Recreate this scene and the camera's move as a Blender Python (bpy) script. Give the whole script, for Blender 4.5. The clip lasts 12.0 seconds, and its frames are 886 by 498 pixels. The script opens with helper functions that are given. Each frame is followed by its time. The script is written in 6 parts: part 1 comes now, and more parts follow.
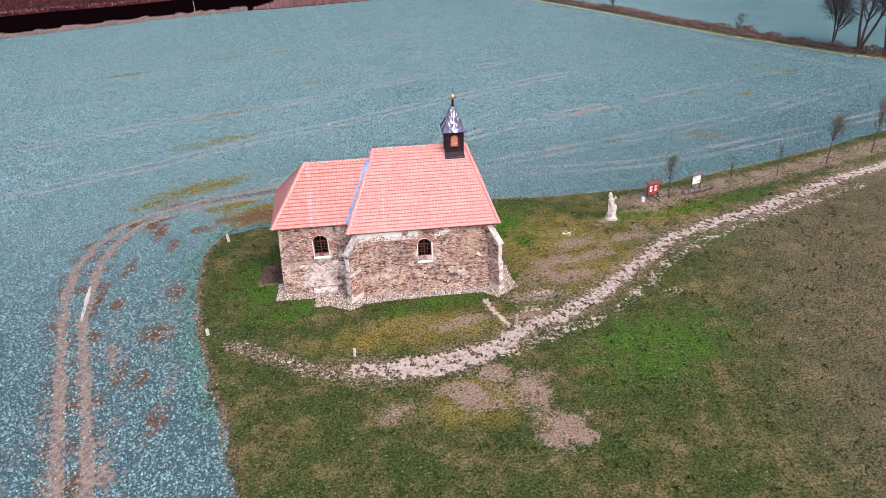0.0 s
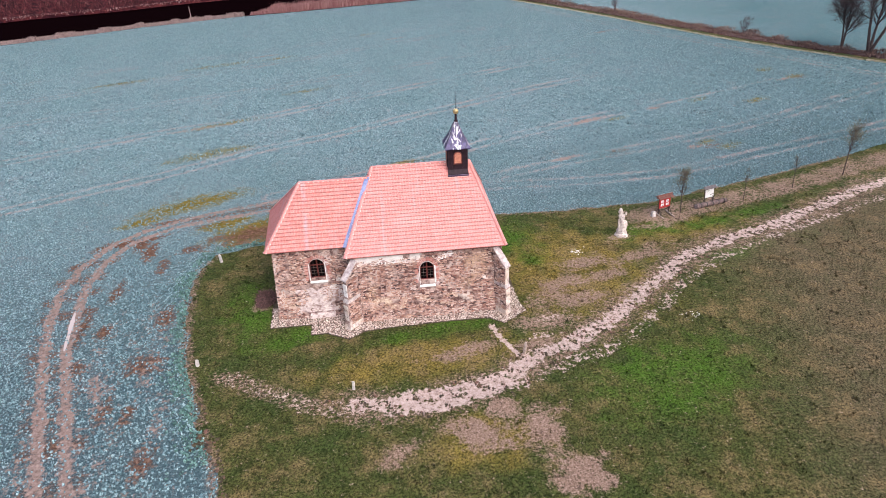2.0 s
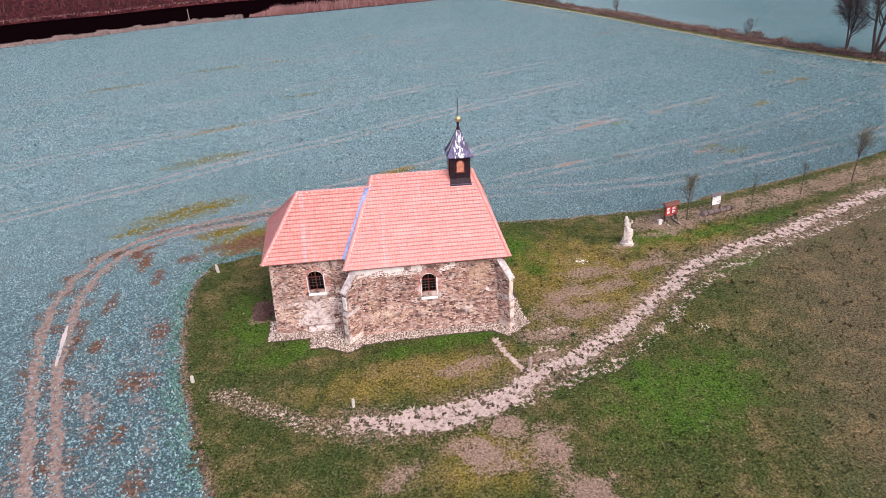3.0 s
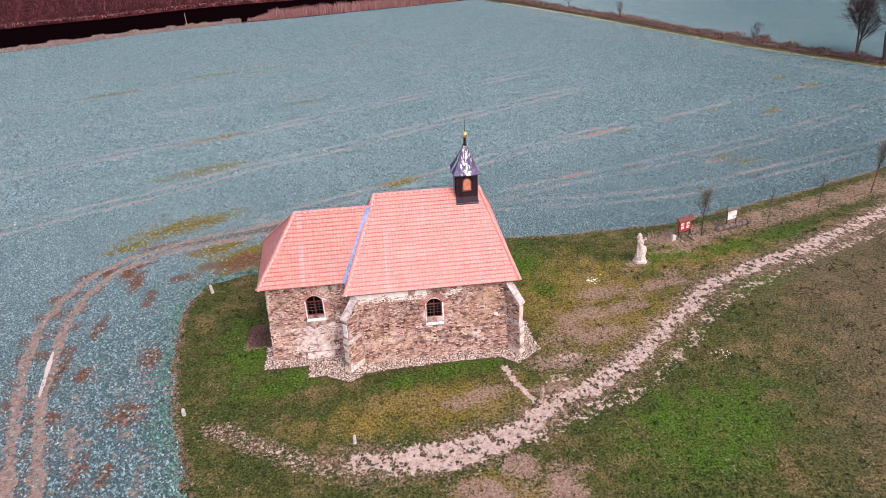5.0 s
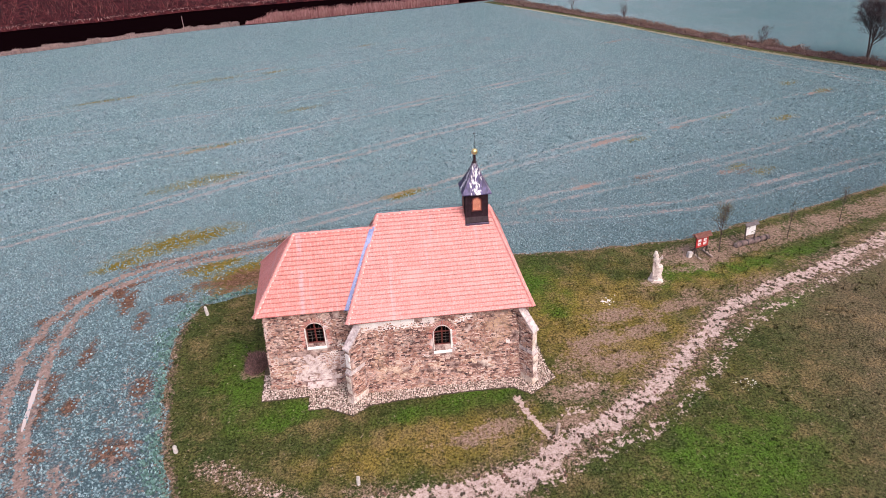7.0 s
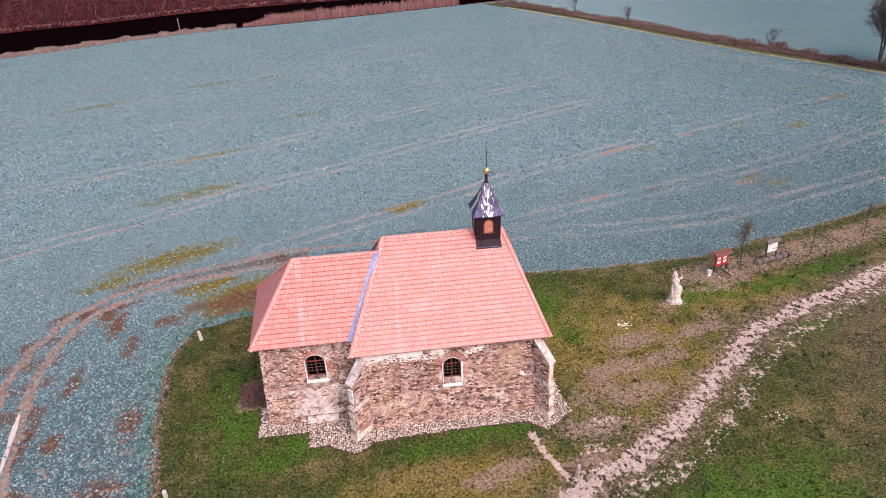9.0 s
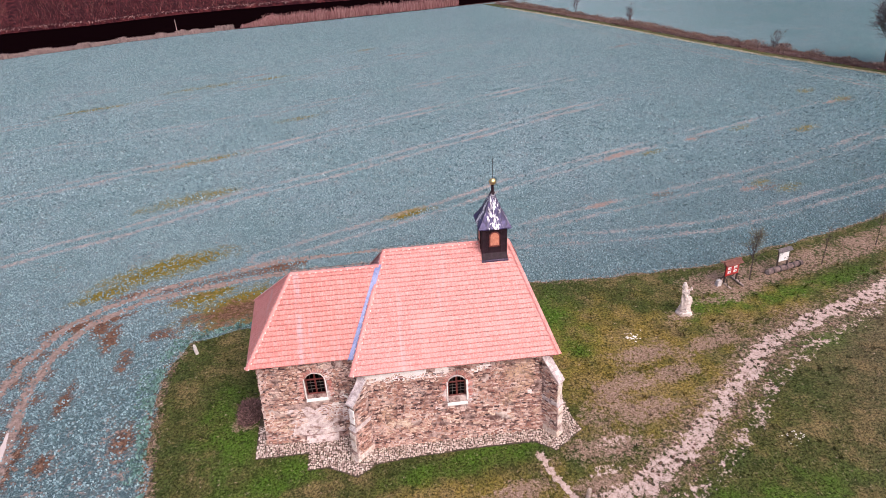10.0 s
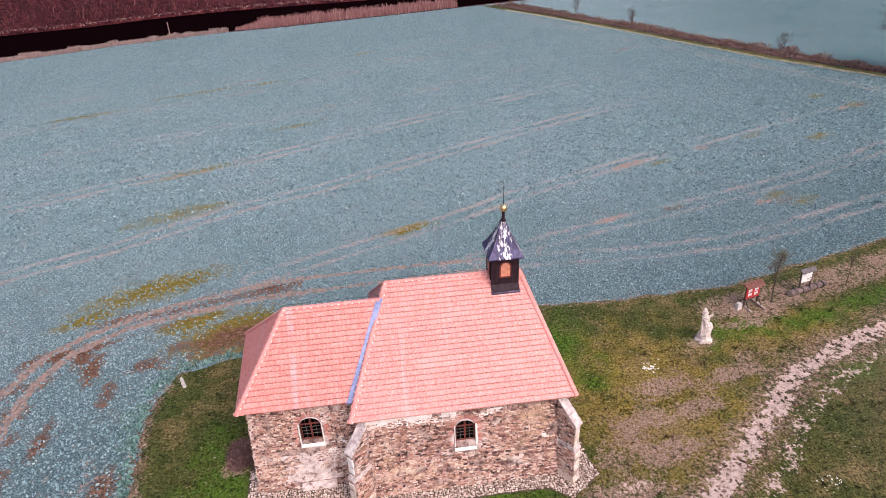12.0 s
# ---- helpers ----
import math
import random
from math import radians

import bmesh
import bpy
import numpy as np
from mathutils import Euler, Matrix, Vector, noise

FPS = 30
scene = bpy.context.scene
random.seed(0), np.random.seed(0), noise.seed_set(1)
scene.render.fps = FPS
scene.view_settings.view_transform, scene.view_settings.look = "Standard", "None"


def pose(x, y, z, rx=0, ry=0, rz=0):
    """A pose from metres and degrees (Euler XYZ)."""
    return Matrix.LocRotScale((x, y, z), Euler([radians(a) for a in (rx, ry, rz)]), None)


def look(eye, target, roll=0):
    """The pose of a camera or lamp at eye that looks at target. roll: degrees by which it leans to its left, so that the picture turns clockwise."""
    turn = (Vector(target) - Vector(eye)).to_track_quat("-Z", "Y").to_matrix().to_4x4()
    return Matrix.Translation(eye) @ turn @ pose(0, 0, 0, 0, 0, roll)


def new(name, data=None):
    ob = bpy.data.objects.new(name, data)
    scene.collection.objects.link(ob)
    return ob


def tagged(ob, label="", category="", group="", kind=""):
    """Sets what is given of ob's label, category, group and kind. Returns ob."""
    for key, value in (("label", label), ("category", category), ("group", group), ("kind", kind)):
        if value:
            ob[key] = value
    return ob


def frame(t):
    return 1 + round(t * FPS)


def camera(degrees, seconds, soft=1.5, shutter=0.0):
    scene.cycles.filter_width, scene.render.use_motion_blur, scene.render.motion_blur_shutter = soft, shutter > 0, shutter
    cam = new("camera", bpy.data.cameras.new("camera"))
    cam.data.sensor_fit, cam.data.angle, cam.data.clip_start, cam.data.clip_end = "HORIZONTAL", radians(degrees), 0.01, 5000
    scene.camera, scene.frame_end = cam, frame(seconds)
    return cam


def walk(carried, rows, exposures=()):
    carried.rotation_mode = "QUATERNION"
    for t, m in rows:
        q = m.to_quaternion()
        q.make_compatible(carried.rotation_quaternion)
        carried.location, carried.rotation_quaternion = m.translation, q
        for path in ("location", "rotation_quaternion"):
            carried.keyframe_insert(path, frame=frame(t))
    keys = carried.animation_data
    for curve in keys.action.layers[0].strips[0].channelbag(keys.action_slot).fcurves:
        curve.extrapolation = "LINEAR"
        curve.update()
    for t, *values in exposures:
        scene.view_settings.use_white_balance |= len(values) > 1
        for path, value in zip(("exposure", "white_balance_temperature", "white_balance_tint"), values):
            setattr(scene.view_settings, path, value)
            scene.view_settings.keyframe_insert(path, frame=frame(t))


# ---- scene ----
cam = camera(73.0, 12.0, soft=0.3)
PATH = [
    (0, (-0.387, -2.275, 26.015), (2.833, 31.753, 5.237), -1.75),
    (0.5, (-0.372, -1.588, 26.029), (2.854, 32.457, 5.279), -1.85),
    (1, (-0.353, -0.889, 26.040), (2.877, 33.172, 5.318), -1.94),
    (1.5, (-0.333, -0.192, 26.050), (2.899, 33.886, 5.355), -2.01),
    (2, (-0.317, 0.497, 26.060), (2.917, 34.591, 5.392), -2.08),
    (2.5, (-0.307, 1.174, 26.071), (2.928, 35.283, 5.428), -2.13),
    (3, (-0.305, 1.838, 26.084), (2.932, 35.961, 5.465), -2.18),
    (3.5, (-0.313, 2.492, 26.099), (2.927, 36.627, 5.501), -2.22),
    (4, (-0.331, 3.138, 26.115), (2.912, 37.285, 5.537), -2.25),
    (4.5, (-0.360, 3.782, 26.132), (2.889, 37.939, 5.571), -2.27),
    (5, (-0.399, 4.427, 26.150), (2.857, 38.592, 5.603), -2.29),
    (5.5, (-0.449, 5.078, 26.167), (2.818, 39.249, 5.632), -2.30),
    (6, (-0.506, 5.738, 26.184), (2.773, 39.913, 5.659), -2.31),
    (6.5, (-0.572, 6.409, 26.199), (2.724, 40.587, 5.681), -2.32),
    (7, (-0.642, 7.092, 26.212), (2.672, 41.271, 5.698), -2.32),
    (7.5, (-0.716, 7.788, 26.223), (2.620, 41.966, 5.711), -2.32),
    (8, (-0.792, 8.496, 26.230), (2.571, 42.672, 5.719), -2.31),
    (8.5, (-0.866, 9.215, 26.236), (2.525, 43.387, 5.722), -2.31),
    (9, (-0.936, 9.943, 26.239), (2.487, 44.109, 5.722), -2.31),
    (9.5, (-1.000, 10.678, 26.241), (2.459, 44.837, 5.718), -2.31),
    (10, (-1.054, 11.419, 26.243), (2.443, 45.571, 5.714), -2.31),
    (10.5, (-1.097, 12.167, 26.247), (2.442, 46.310, 5.711), -2.31),
    (11, (-1.126, 12.924, 26.255), (2.457, 47.059, 5.713), -2.32),
    (11.5, (-1.138, 13.696, 26.270), (2.493, 47.822, 5.721), -2.33),
    (12, (-1.130, 14.493, 26.296), (2.549, 48.610, 5.742), -2.34),
]
walk(cam, [(t, look(eye, target, roll)) for t, eye, target, roll in PATH],
     [(0, 0.57, 5980, 4), (1, 0.55, 6050, 9), (2.5, 0.53, 6200, 11), (5.5, 0.5, 6500, 16), (12, 0.46, 6460, 18)])

# ---- light: a bright overcast winter day ----
SUN_ELEVATION, SUN_AZIMUTH = radians(50), radians(152)
world = bpy.data.worlds.new("overcast_sky")
scene.world = world
world.use_nodes = True
sky = world.node_tree.nodes.new("ShaderNodeTexSky")
sky.sky_type, sky.sun_disc = "NISHITA", False
sky.sun_elevation, sky.sun_rotation = SUN_ELEVATION, SUN_AZIMUTH
sky.air_density, sky.dust_density, sky.ozone_density = 1.0, 6.0, 1.0
world.node_tree.links.new(sky.outputs[0], world.node_tree.nodes["Background"].inputs[0])
world.node_tree.nodes["Background"].inputs[1].default_value = 0.145

sun_data = bpy.data.lights.new("sun", "SUN")
sun_data.energy, sun_data.angle, sun_data.color = 1.35, radians(45), (1.0, 0.96, 0.92)
sun = new("sun", sun_data)
sun.matrix_world = look((math.sin(SUN_AZIMUTH) * math.cos(SUN_ELEVATION) * 90, math.cos(SUN_AZIMUTH) * math.cos(SUN_ELEVATION) * 90,
                         math.sin(SUN_ELEVATION) * 90), (0, 0, 0))

# ---- materials ----
def nodes_of(name):
    m = bpy.data.materials.new(name)
    m.use_nodes = True
    t = m.node_tree
    return m, t, t.nodes["Principled BSDF"]


def link(t, a, b):
    t.links.new(a, b)


def noise_node(t, coord, scale, detail=4.0, rough=0.6):
    n = t.nodes.new("ShaderNodeTexNoise")
    n.inputs["Scale"].default_value, n.inputs["Detail"].default_value, n.inputs["Roughness"].default_value = scale, detail, rough
    link(t, coord, n.inputs["Vector"])
    return n.outputs["Fac"]


def ramp(t, fac, stops, constant=False):
    r = t.nodes.new("ShaderNodeValToRGB")
    r.color_ramp.interpolation = "CONSTANT" if constant else "LINEAR"
    e = r.color_ramp.elements
    while len(e) < len(stops):
        e.new(0.5)
    for k, (p, c) in enumerate(stops):
        e[k].position, e[k].color = p, (*c, 1) if len(c) == 3 else c
    link(t, fac, r.inputs[0])
    return r.outputs[0]


def grey(v):
    return (v, v, v)


def calc(t, kind, a, b=None, c=None, clamp=False):
    n = t.nodes.new("ShaderNodeMath")
    n.operation, n.use_clamp = kind, clamp
    for k, v in enumerate((a, b, c)):
        if v is None:
            continue
        if isinstance(v, (int, float)):
            n.inputs[k].default_value = v
        else:
            link(t, v, n.inputs[k])
    return n.outputs[0]


def blend(t, fac, a, b, kind="MIX"):
    n = t.nodes.new("ShaderNodeMix")
    n.data_type, n.blend_type = "RGBA", kind
    for k, v in ((0, fac), (6, a), (7, b)):
        if isinstance(v, (int, float)):
            n.inputs[k].default_value = v
        elif isinstance(v, tuple):
            n.inputs[k].default_value = (*v, 1)
        else:
            link(t, v, n.inputs[k])
    return n.outputs[2]


def bump(t, bsdf, height, strength, distance=0.02):
    n = t.nodes.new("ShaderNodeBump")
    n.inputs["Strength"].default_value, n.inputs["Distance"].default_value = strength, distance
    link(t, height, n.inputs["Height"])
    link(t, n.outputs[0], bsdf.inputs["Normal"])


def coords(t, which="Object"):
    return t.nodes.new("ShaderNodeTexCoord").outputs[which]


def piece_random(t):
    """A random number for each piece, whether it is an object of its own or an island of a joined mesh."""
    a = t.nodes.new("ShaderNodeObjectInfo").outputs["Random"]
    b = t.nodes.new("ShaderNodeNewGeometry").outputs["Random Per Island"]
    return calc(t, "FRACT", calc(t, "ADD", a, b))


def plain(name, c1, c2, scale=3.0, fine=40.0, rough=0.8, metal=0.0, depth=0.3, spots=None, spec=0.5):
    """A weathered surface: two colours in broad patches, fine grain, a little relief, and stains where given."""
    m, t, b = nodes_of(name)
    co = coords(t)
    col = ramp(t, noise_node(t, co, scale), [(0.38, c1), (0.62, c2)])
    grain = noise_node(t, co, fine, 3)
    col = blend(t, 0.35, col, ramp(t, grain, [(0.35, grey(0.2)), (0.65, grey(0.85))]), "OVERLAY")
    if spots:
        colour, size, low, high = spots
        col = blend(t, ramp(t, noise_node(t, co, size, 5), [(low, grey(0)), (high, grey(1))]), col, colour)
    link(t, col, b.inputs["Base Color"])
    b.inputs["Roughness"].default_value, b.inputs["Metallic"].default_value = rough, metal
    b.inputs["Specular IOR Level"].default_value = spec
    bump(t, b, grain, depth)
    return m


def pieces(name, stops, rough=0.85, depth=0.4, fine=25.0, wash=None, wash2=None, streaks=None, stain=None):
    """Pieces whose colours differ from one to the next."""
    m, t, b = nodes_of(name)
    co = t.nodes.new("ShaderNodeNewGeometry").outputs["Position"]
    r = piece_random(t)
    col = ramp(t, r, stops)
    grain = noise_node(t, co, fine, 4)
    col = blend(t, 0.45, col, ramp(t, grain, [(0.35, grey(0.18)), (0.65, grey(0.88))]), "OVERLAY")
    for colour, size, low, high in [w for w in (wash, wash2) if w]:
        col = blend(t, ramp(t, noise_node(t, co, size, 5), [(low, grey(0)), (high, grey(0.75))]), col, colour)
    if streaks:
        run = t.nodes.new("ShaderNodeMapping")
        run.inputs["Scale"].default_value = (1.9, 0.16, 0.16)
        link(t, co, run.inputs["Vector"])
        col = blend(t, ramp(t, noise_node(t, run.outputs[0], 1.0, 4), [(0.58, grey(0)), (0.7, grey(0.7))]), col, streaks)
    if stain:
        x, half, colour = stain
        at = t.nodes.new("ShaderNodeSeparateXYZ")
        link(t, co, at.inputs[0])
        near = calc(t, "SUBTRACT", 1.0, calc(t, "DIVIDE", calc(t, "ABSOLUTE", calc(t, "SUBTRACT", at.outputs[0], x)), half), clamp=True)
        col = blend(t, calc(t, "MULTIPLY", near, ramp(t, noise_node(t, co, 1.5, 4), [(0.38, grey(0)), (0.6, grey(1))])), col, colour)
    link(t, col, b.inputs["Base Color"])
    b.inputs["Roughness"].default_value = rough
    bump(t, b, grain, depth)
    return m


M = {}
M["stone"] = pieces("rubble_stone", [(0.0, (0.03, 0.015, 0.018)), (0.1, (0.1, 0.043, 0.04)), (0.26, (0.27, 0.128, 0.1)), (0.5, (0.41, 0.225, 0.175)),
                                     (0.75, (0.53, 0.34, 0.28)), (0.93, (0.68, 0.55, 0.49)), (1.0, (0.2, 0.07, 0.058))],
                    wash=((0.66, 0.54, 0.5), 1.1, 0.55, 0.72), wash2=((0.58, 0.4, 0.27), 0.5, 0.57, 0.72))
M["mortar"] = plain("lime_mortar", (0.1, 0.05, 0.045), (0.46, 0.32, 0.29), 3.4, 22, 0.95, depth=0.8, spots=((0.68, 0.58, 0.54), 0.8, 0.54, 0.66))
M["plaster"] = plain("old_white_plaster", (0.5, 0.39, 0.385), (0.7, 0.6, 0.59), 2.5, 20, 0.9, depth=0.5, spots=((0.27, 0.17, 0.15), 3.5, 0.52, 0.64))
M["limewash"] = plain("bright_limewash", (0.74, 0.66, 0.64), (0.86, 0.81, 0.8), 2.5, 20, 0.9, depth=0.4, spots=((0.4, 0.28, 0.25), 4.5, 0.6, 0.7))
M["ashlar"] = plain("buttress_ashlar", (0.5, 0.38, 0.31), (0.7, 0.61, 0.57), 1.6, 16, 0.9, depth=0.5, spots=((0.22, 0.15, 0.14), 2.6, 0.54, 0.68))
M["slate_cap"] = plain("weathered_cap_stone", (0.4, 0.32, 0.32), (0.62, 0.54, 0.53), 3, 20, 0.7, spots=((0.2, 0.15, 0.17), 4, 0.52, 0.68))
TILE_WEAR = dict(rough=0.5, depth=0.12, fine=12, streaks=(0.5, 0.33, 0.33))
M["tile"] = pieces("clay_tile", [(0, (0.585, 0.218, 0.2)), (0.5, (0.6, 0.232, 0.215)), (1.0, (0.625, 0.252, 0.235))], wash=((0.64, 0.32, 0.3), 0.7, 0.52, 0.8), **TILE_WEAR)
M["tile_red"] = pieces("deeper_red_clay_tile", [(0, (0.56, 0.178, 0.158)), (0.5, (0.58, 0.2, 0.178)), (1.0, (0.61, 0.23, 0.21))], wash=((0.62, 0.29, 0.27), 0.9, 0.54, 0.8), stain=(-6.15, 0.22, (0.5, 0.34, 0.36)), **TILE_WEAR)
M["tile_bed"] = plain("tile_underlay", (0.3, 0.075, 0.06), (0.36, 0.1, 0.08), 3, 30, 0.8)
M["cream"] = plain("cream_wall_render", (0.5, 0.36, 0.28), (0.68, 0.53, 0.43), 3.2, 18, 0.9, depth=0.7, spots=((0.3, 0.17, 0.14), 5.5, 0.5, 0.62))
M["white_mortar"] = plain("ridge_mortar", (0.6, 0.5, 0.47), (0.72, 0.64, 0.6), 6, 40, 0.9)
M["brick"] = pieces("soft_red_brick", [(0, (0.36, 0.12, 0.1)), (0.5, (0.47, 0.19, 0.155)), (1, (0.58, 0.34, 0.3))])
M["white_paint"] = plain("limewashed_reveal", (0.7, 0.64, 0.62), (0.8, 0.76, 0.75), 5, 40, 0.8)
M["frame_red"] = plain("oxblood_window_paint", (0.1, 0.018, 0.018), (0.16, 0.035, 0.03), 9, 60, 0.5)
M["bar_pale"] = plain("pale_glazing_bar", (0.1, 0.085, 0.085), (0.17, 0.15, 0.15), 9, 60, 0.5)
M["dark_metal"] = plain("dark_sheet_cladding", (0.014, 0.006, 0.01), (0.03, 0.014, 0.022), 4, 30, 0.65, metal=0.0, spec=0.25)
M["lead"] = plain("grey_sheet_metal", (0.07, 0.055, 0.1), (0.13, 0.105, 0.17), 1.4, 14, 0.36, metal=0.6, spots=((0.5, 0.48, 0.54), 1.7, 0.58, 0.7))
streaky, t, b = nodes_of("streaked_spire_sheet")
co = coords(t)
run = t.nodes.new("ShaderNodeMapping")
run.inputs["Scale"].default_value = (9.0, 9.0, 0.22)
link(t, co, run.inputs["Vector"])
runs = noise_node(t, run.outputs[0], 1.0, 2)
axes = t.nodes.new("ShaderNodeSeparateXYZ")
link(t, co, axes.inputs[0])
# pale streaks gathered along the middle of each face
middle = calc(t, "MINIMUM", calc(t, "ABSOLUTE", calc(t, "ADD", axes.outputs[0], 0.02)), calc(t, "ABSOLUTE", axes.outputs[1]))
pale_runs = calc(t, "SUBTRACT", calc(t, "ADD", runs, 0.12), calc(t, "MULTIPLY", middle, 0.62))
col = ramp(t, noise_node(t, run.outputs[0], 0.7, 3), [(0.35, (0.018, 0.014, 0.05)), (0.65, (0.075, 0.058, 0.17))])
col = blend(t, ramp(t, pale_runs, [(0.5, grey(0)), (0.61, grey(0.95))]), col, (0.78, 0.76, 0.8))
link(t, col, b.inputs["Base Color"])
b.inputs["Roughness"].default_value, b.inputs["Metallic"].default_value = 0.42, 0.2
M["spire"] = streaky
M["valley"] = plain("blue_grey_valley_sheet", (0.14, 0.17, 0.34), (0.24, 0.27, 0.46), 2, 20, 0.55, metal=0.3)
M["gold"] = plain("gilded_copper", (0.86, 0.58, 0.24), (0.95, 0.74, 0.42), 8, 40, 0.3, metal=1.0, depth=0.05)
M["iron"] = plain("dark_iron", (0.03, 0.03, 0.035), (0.06, 0.05, 0.05), 12, 60, 0.5, metal=0.7)
M["louvre"] = plain("orange_wood_louvre", (0.5, 0.19, 0.12), (0.6, 0.27, 0.18), 6, 50, 0.6)
M["red_paint"] = plain("red_board_paint", (0.34, 0.012, 0.014), (0.44, 0.025, 0.024), 4, 40, 0.55)
M["wood_red"] = plain("brown_red_shingle_wood", (0.16, 0.06, 0.045), (0.24, 0.1, 0.08), 4, 30, 0.75)
M["wood_dark"] = plain("dark_stained_wood", (0.035, 0.022, 0.02), (0.07, 0.045, 0.04), 6, 40, 0.7)
M["wood_grey"] = plain("weathered_grey_wood", (0.28, 0.21, 0.18), (0.44, 0.36, 0.32), 5, 30, 0.8)
M["roof_grey"] = plain("grey_felted_boards", (0.08, 0.065, 0.07), (0.15, 0.125, 0.13), 5, 30, 0.8)
M["bark_log"] = plain("peeled_log_bark", (0.085, 0.055, 0.055), (0.19, 0.135, 0.125), 3, 24, 0.85, depth=0.7)
M["paper"] = plain("white_notice_sheet", (0.74, 0.72, 0.73), (0.8, 0.79, 0.8), 6, 50, 0.5, depth=0.02)
M["print"] = plain("grey_print", (0.2, 0.2, 0.2), (0.34, 0.3, 0.28), 9, 50, 0.6, depth=0.02)
M["concrete"] = plain("pale_concrete", (0.45, 0.4, 0.39), (0.6, 0.55, 0.53), 5, 40, 0.9)
M["statue"] = plain("pale_sandstone", (0.5, 0.4, 0.37), (0.68, 0.6, 0.57), 3, 22, 0.9, depth=0.6, spots=((0.26, 0.2, 0.18), 3.5, 0.55, 0.7))
M["cobble"] = pieces("apron_cobble", [(0, (0.2, 0.125, 0.11)), (0.35, (0.42, 0.31, 0.28)), (0.75, (0.58, 0.47, 0.42)), (1, (0.72, 0.63, 0.58))], depth=0.2, wash=((0.3, 0.2, 0.16), 0.8, 0.52, 0.7))
M["apron_bed"] = plain("cobble_bed", (0.045, 0.03, 0.02), (0.1, 0.075, 0.05), 3, 25, 0.95, depth=0.6)
M["bark"] = plain("bare_tree_bark", (0.055, 0.035, 0.035), (0.1, 0.07, 0.065), 4, 30, 0.9)
M["twig"] = pieces("bare_twigs", [(0, (0.045, 0.022, 0.03)), (1, (0.14, 0.085, 0.088))], rough=0.9, depth=0.0)
M["twig_young"] = pieces("young_twigs", [(0, (0.1, 0.085, 0.06)), (1, (0.2, 0.17, 0.1))], rough=0.9, depth=0.0)
M["brush"] = pieces("dead_brush", [(0, (0.012, 0.002, 0.005)), (0.6, (0.07, 0.009, 0.016)), (0.9, (0.16, 0.038, 0.042)), (1, (0.24, 0.12, 0.11))], rough=0.95, depth=0.0)
M["hedge"] = pieces("hedge_twigs", [(0, (0.04, 0.018, 0.018)), (0.5, (0.12, 0.062, 0.054)), (0.8, (0.24, 0.14, 0.115)), (1, (0.4, 0.29, 0.23))], rough=0.95, depth=0.0)
M["shrub"] = pieces("dry_shrub_twigs", [(0, (0.04, 0.02, 0.02)), (0.7, (0.16, 0.085, 0.08)), (1, (0.34, 0.2, 0.19))], rough=0.95, depth=0.0)
M["reed"] = pieces("dry_reed", [(0, (0.15, 0.05, 0.056)), (0.6, (0.3, 0.135, 0.135)), (1, (0.46, 0.27, 0.26))], rough=0.9, depth=0.0)
M["bleached"] = pieces("bleached_grass", [(0, (0.3, 0.24, 0.17)), (1, (0.62, 0.54, 0.42))], rough=0.9, depth=0.0)
M["straw"] = pieces("bleached_bank_grass", [(0, (0.14, 0.085, 0.085)), (1, (0.42, 0.3, 0.28))], rough=0.9, depth=0.0)
M["rape"] = pieces("winter_rape_leaf", [(0, (0.018, 0.045, 0.058)), (0.25, (0.065, 0.135, 0.158)), (0.6, (0.175, 0.285, 0.32)), (0.9, (0.3, 0.43, 0.465)), (1, (0.42, 0.54, 0.58))], rough=0.7, depth=0.0)
M["rape_lush"] = pieces("fresh_rape_leaf", [(0, (0.02, 0.055, 0.05)), (0.5, (0.065, 0.155, 0.135)), (1, (0.18, 0.31, 0.28))], rough=0.7, depth=0.0)
M["crumb"] = pieces("path_stone", [(0, (0.2, 0.145, 0.125)), (1, (0.46, 0.37, 0.34))], depth=0.2)
M["clod"] = pieces("dark_soil_clod", [(0, (0.035, 0.022, 0.015)), (0.6, (0.07, 0.05, 0.025)), (1, (0.16, 0.075, 0.06))], depth=0.3)

glass, t, b = nodes_of("dark_window_glass")
b.inputs["Base Color"].default_value, b.inputs["Roughness"].default_value = (0.02, 0.022, 0.028, 1), 0.08
bump(t, b, noise_node(t, coords(t), 6), 0.05)
M["glass"] = glass

river, t, b = nodes_of("dark_river_water")
b.inputs["Base Color"].default_value, b.inputs["Roughness"].default_value = (0.003, 0.001, 0.0015, 1), 0.15
b.inputs["Specular IOR Level"].default_value = 0.0
bump(t, b, noise_node(t, coords(t), 1.2), 0.1)
M["river"] = river


# pale base colour stands in for the sky mirrored in the water
puddle, t, b = nodes_of("standing_water")
b.inputs["Base Color"].default_value, b.inputs["Roughness"].default_value = (0.6, 0.5, 0.48, 1), 0.12
b.inputs["Specular IOR Level"].default_value = 1.0
bump(t, b, noise_node(t, coords(t), 8), 0.05)
M["puddle"] = puddle


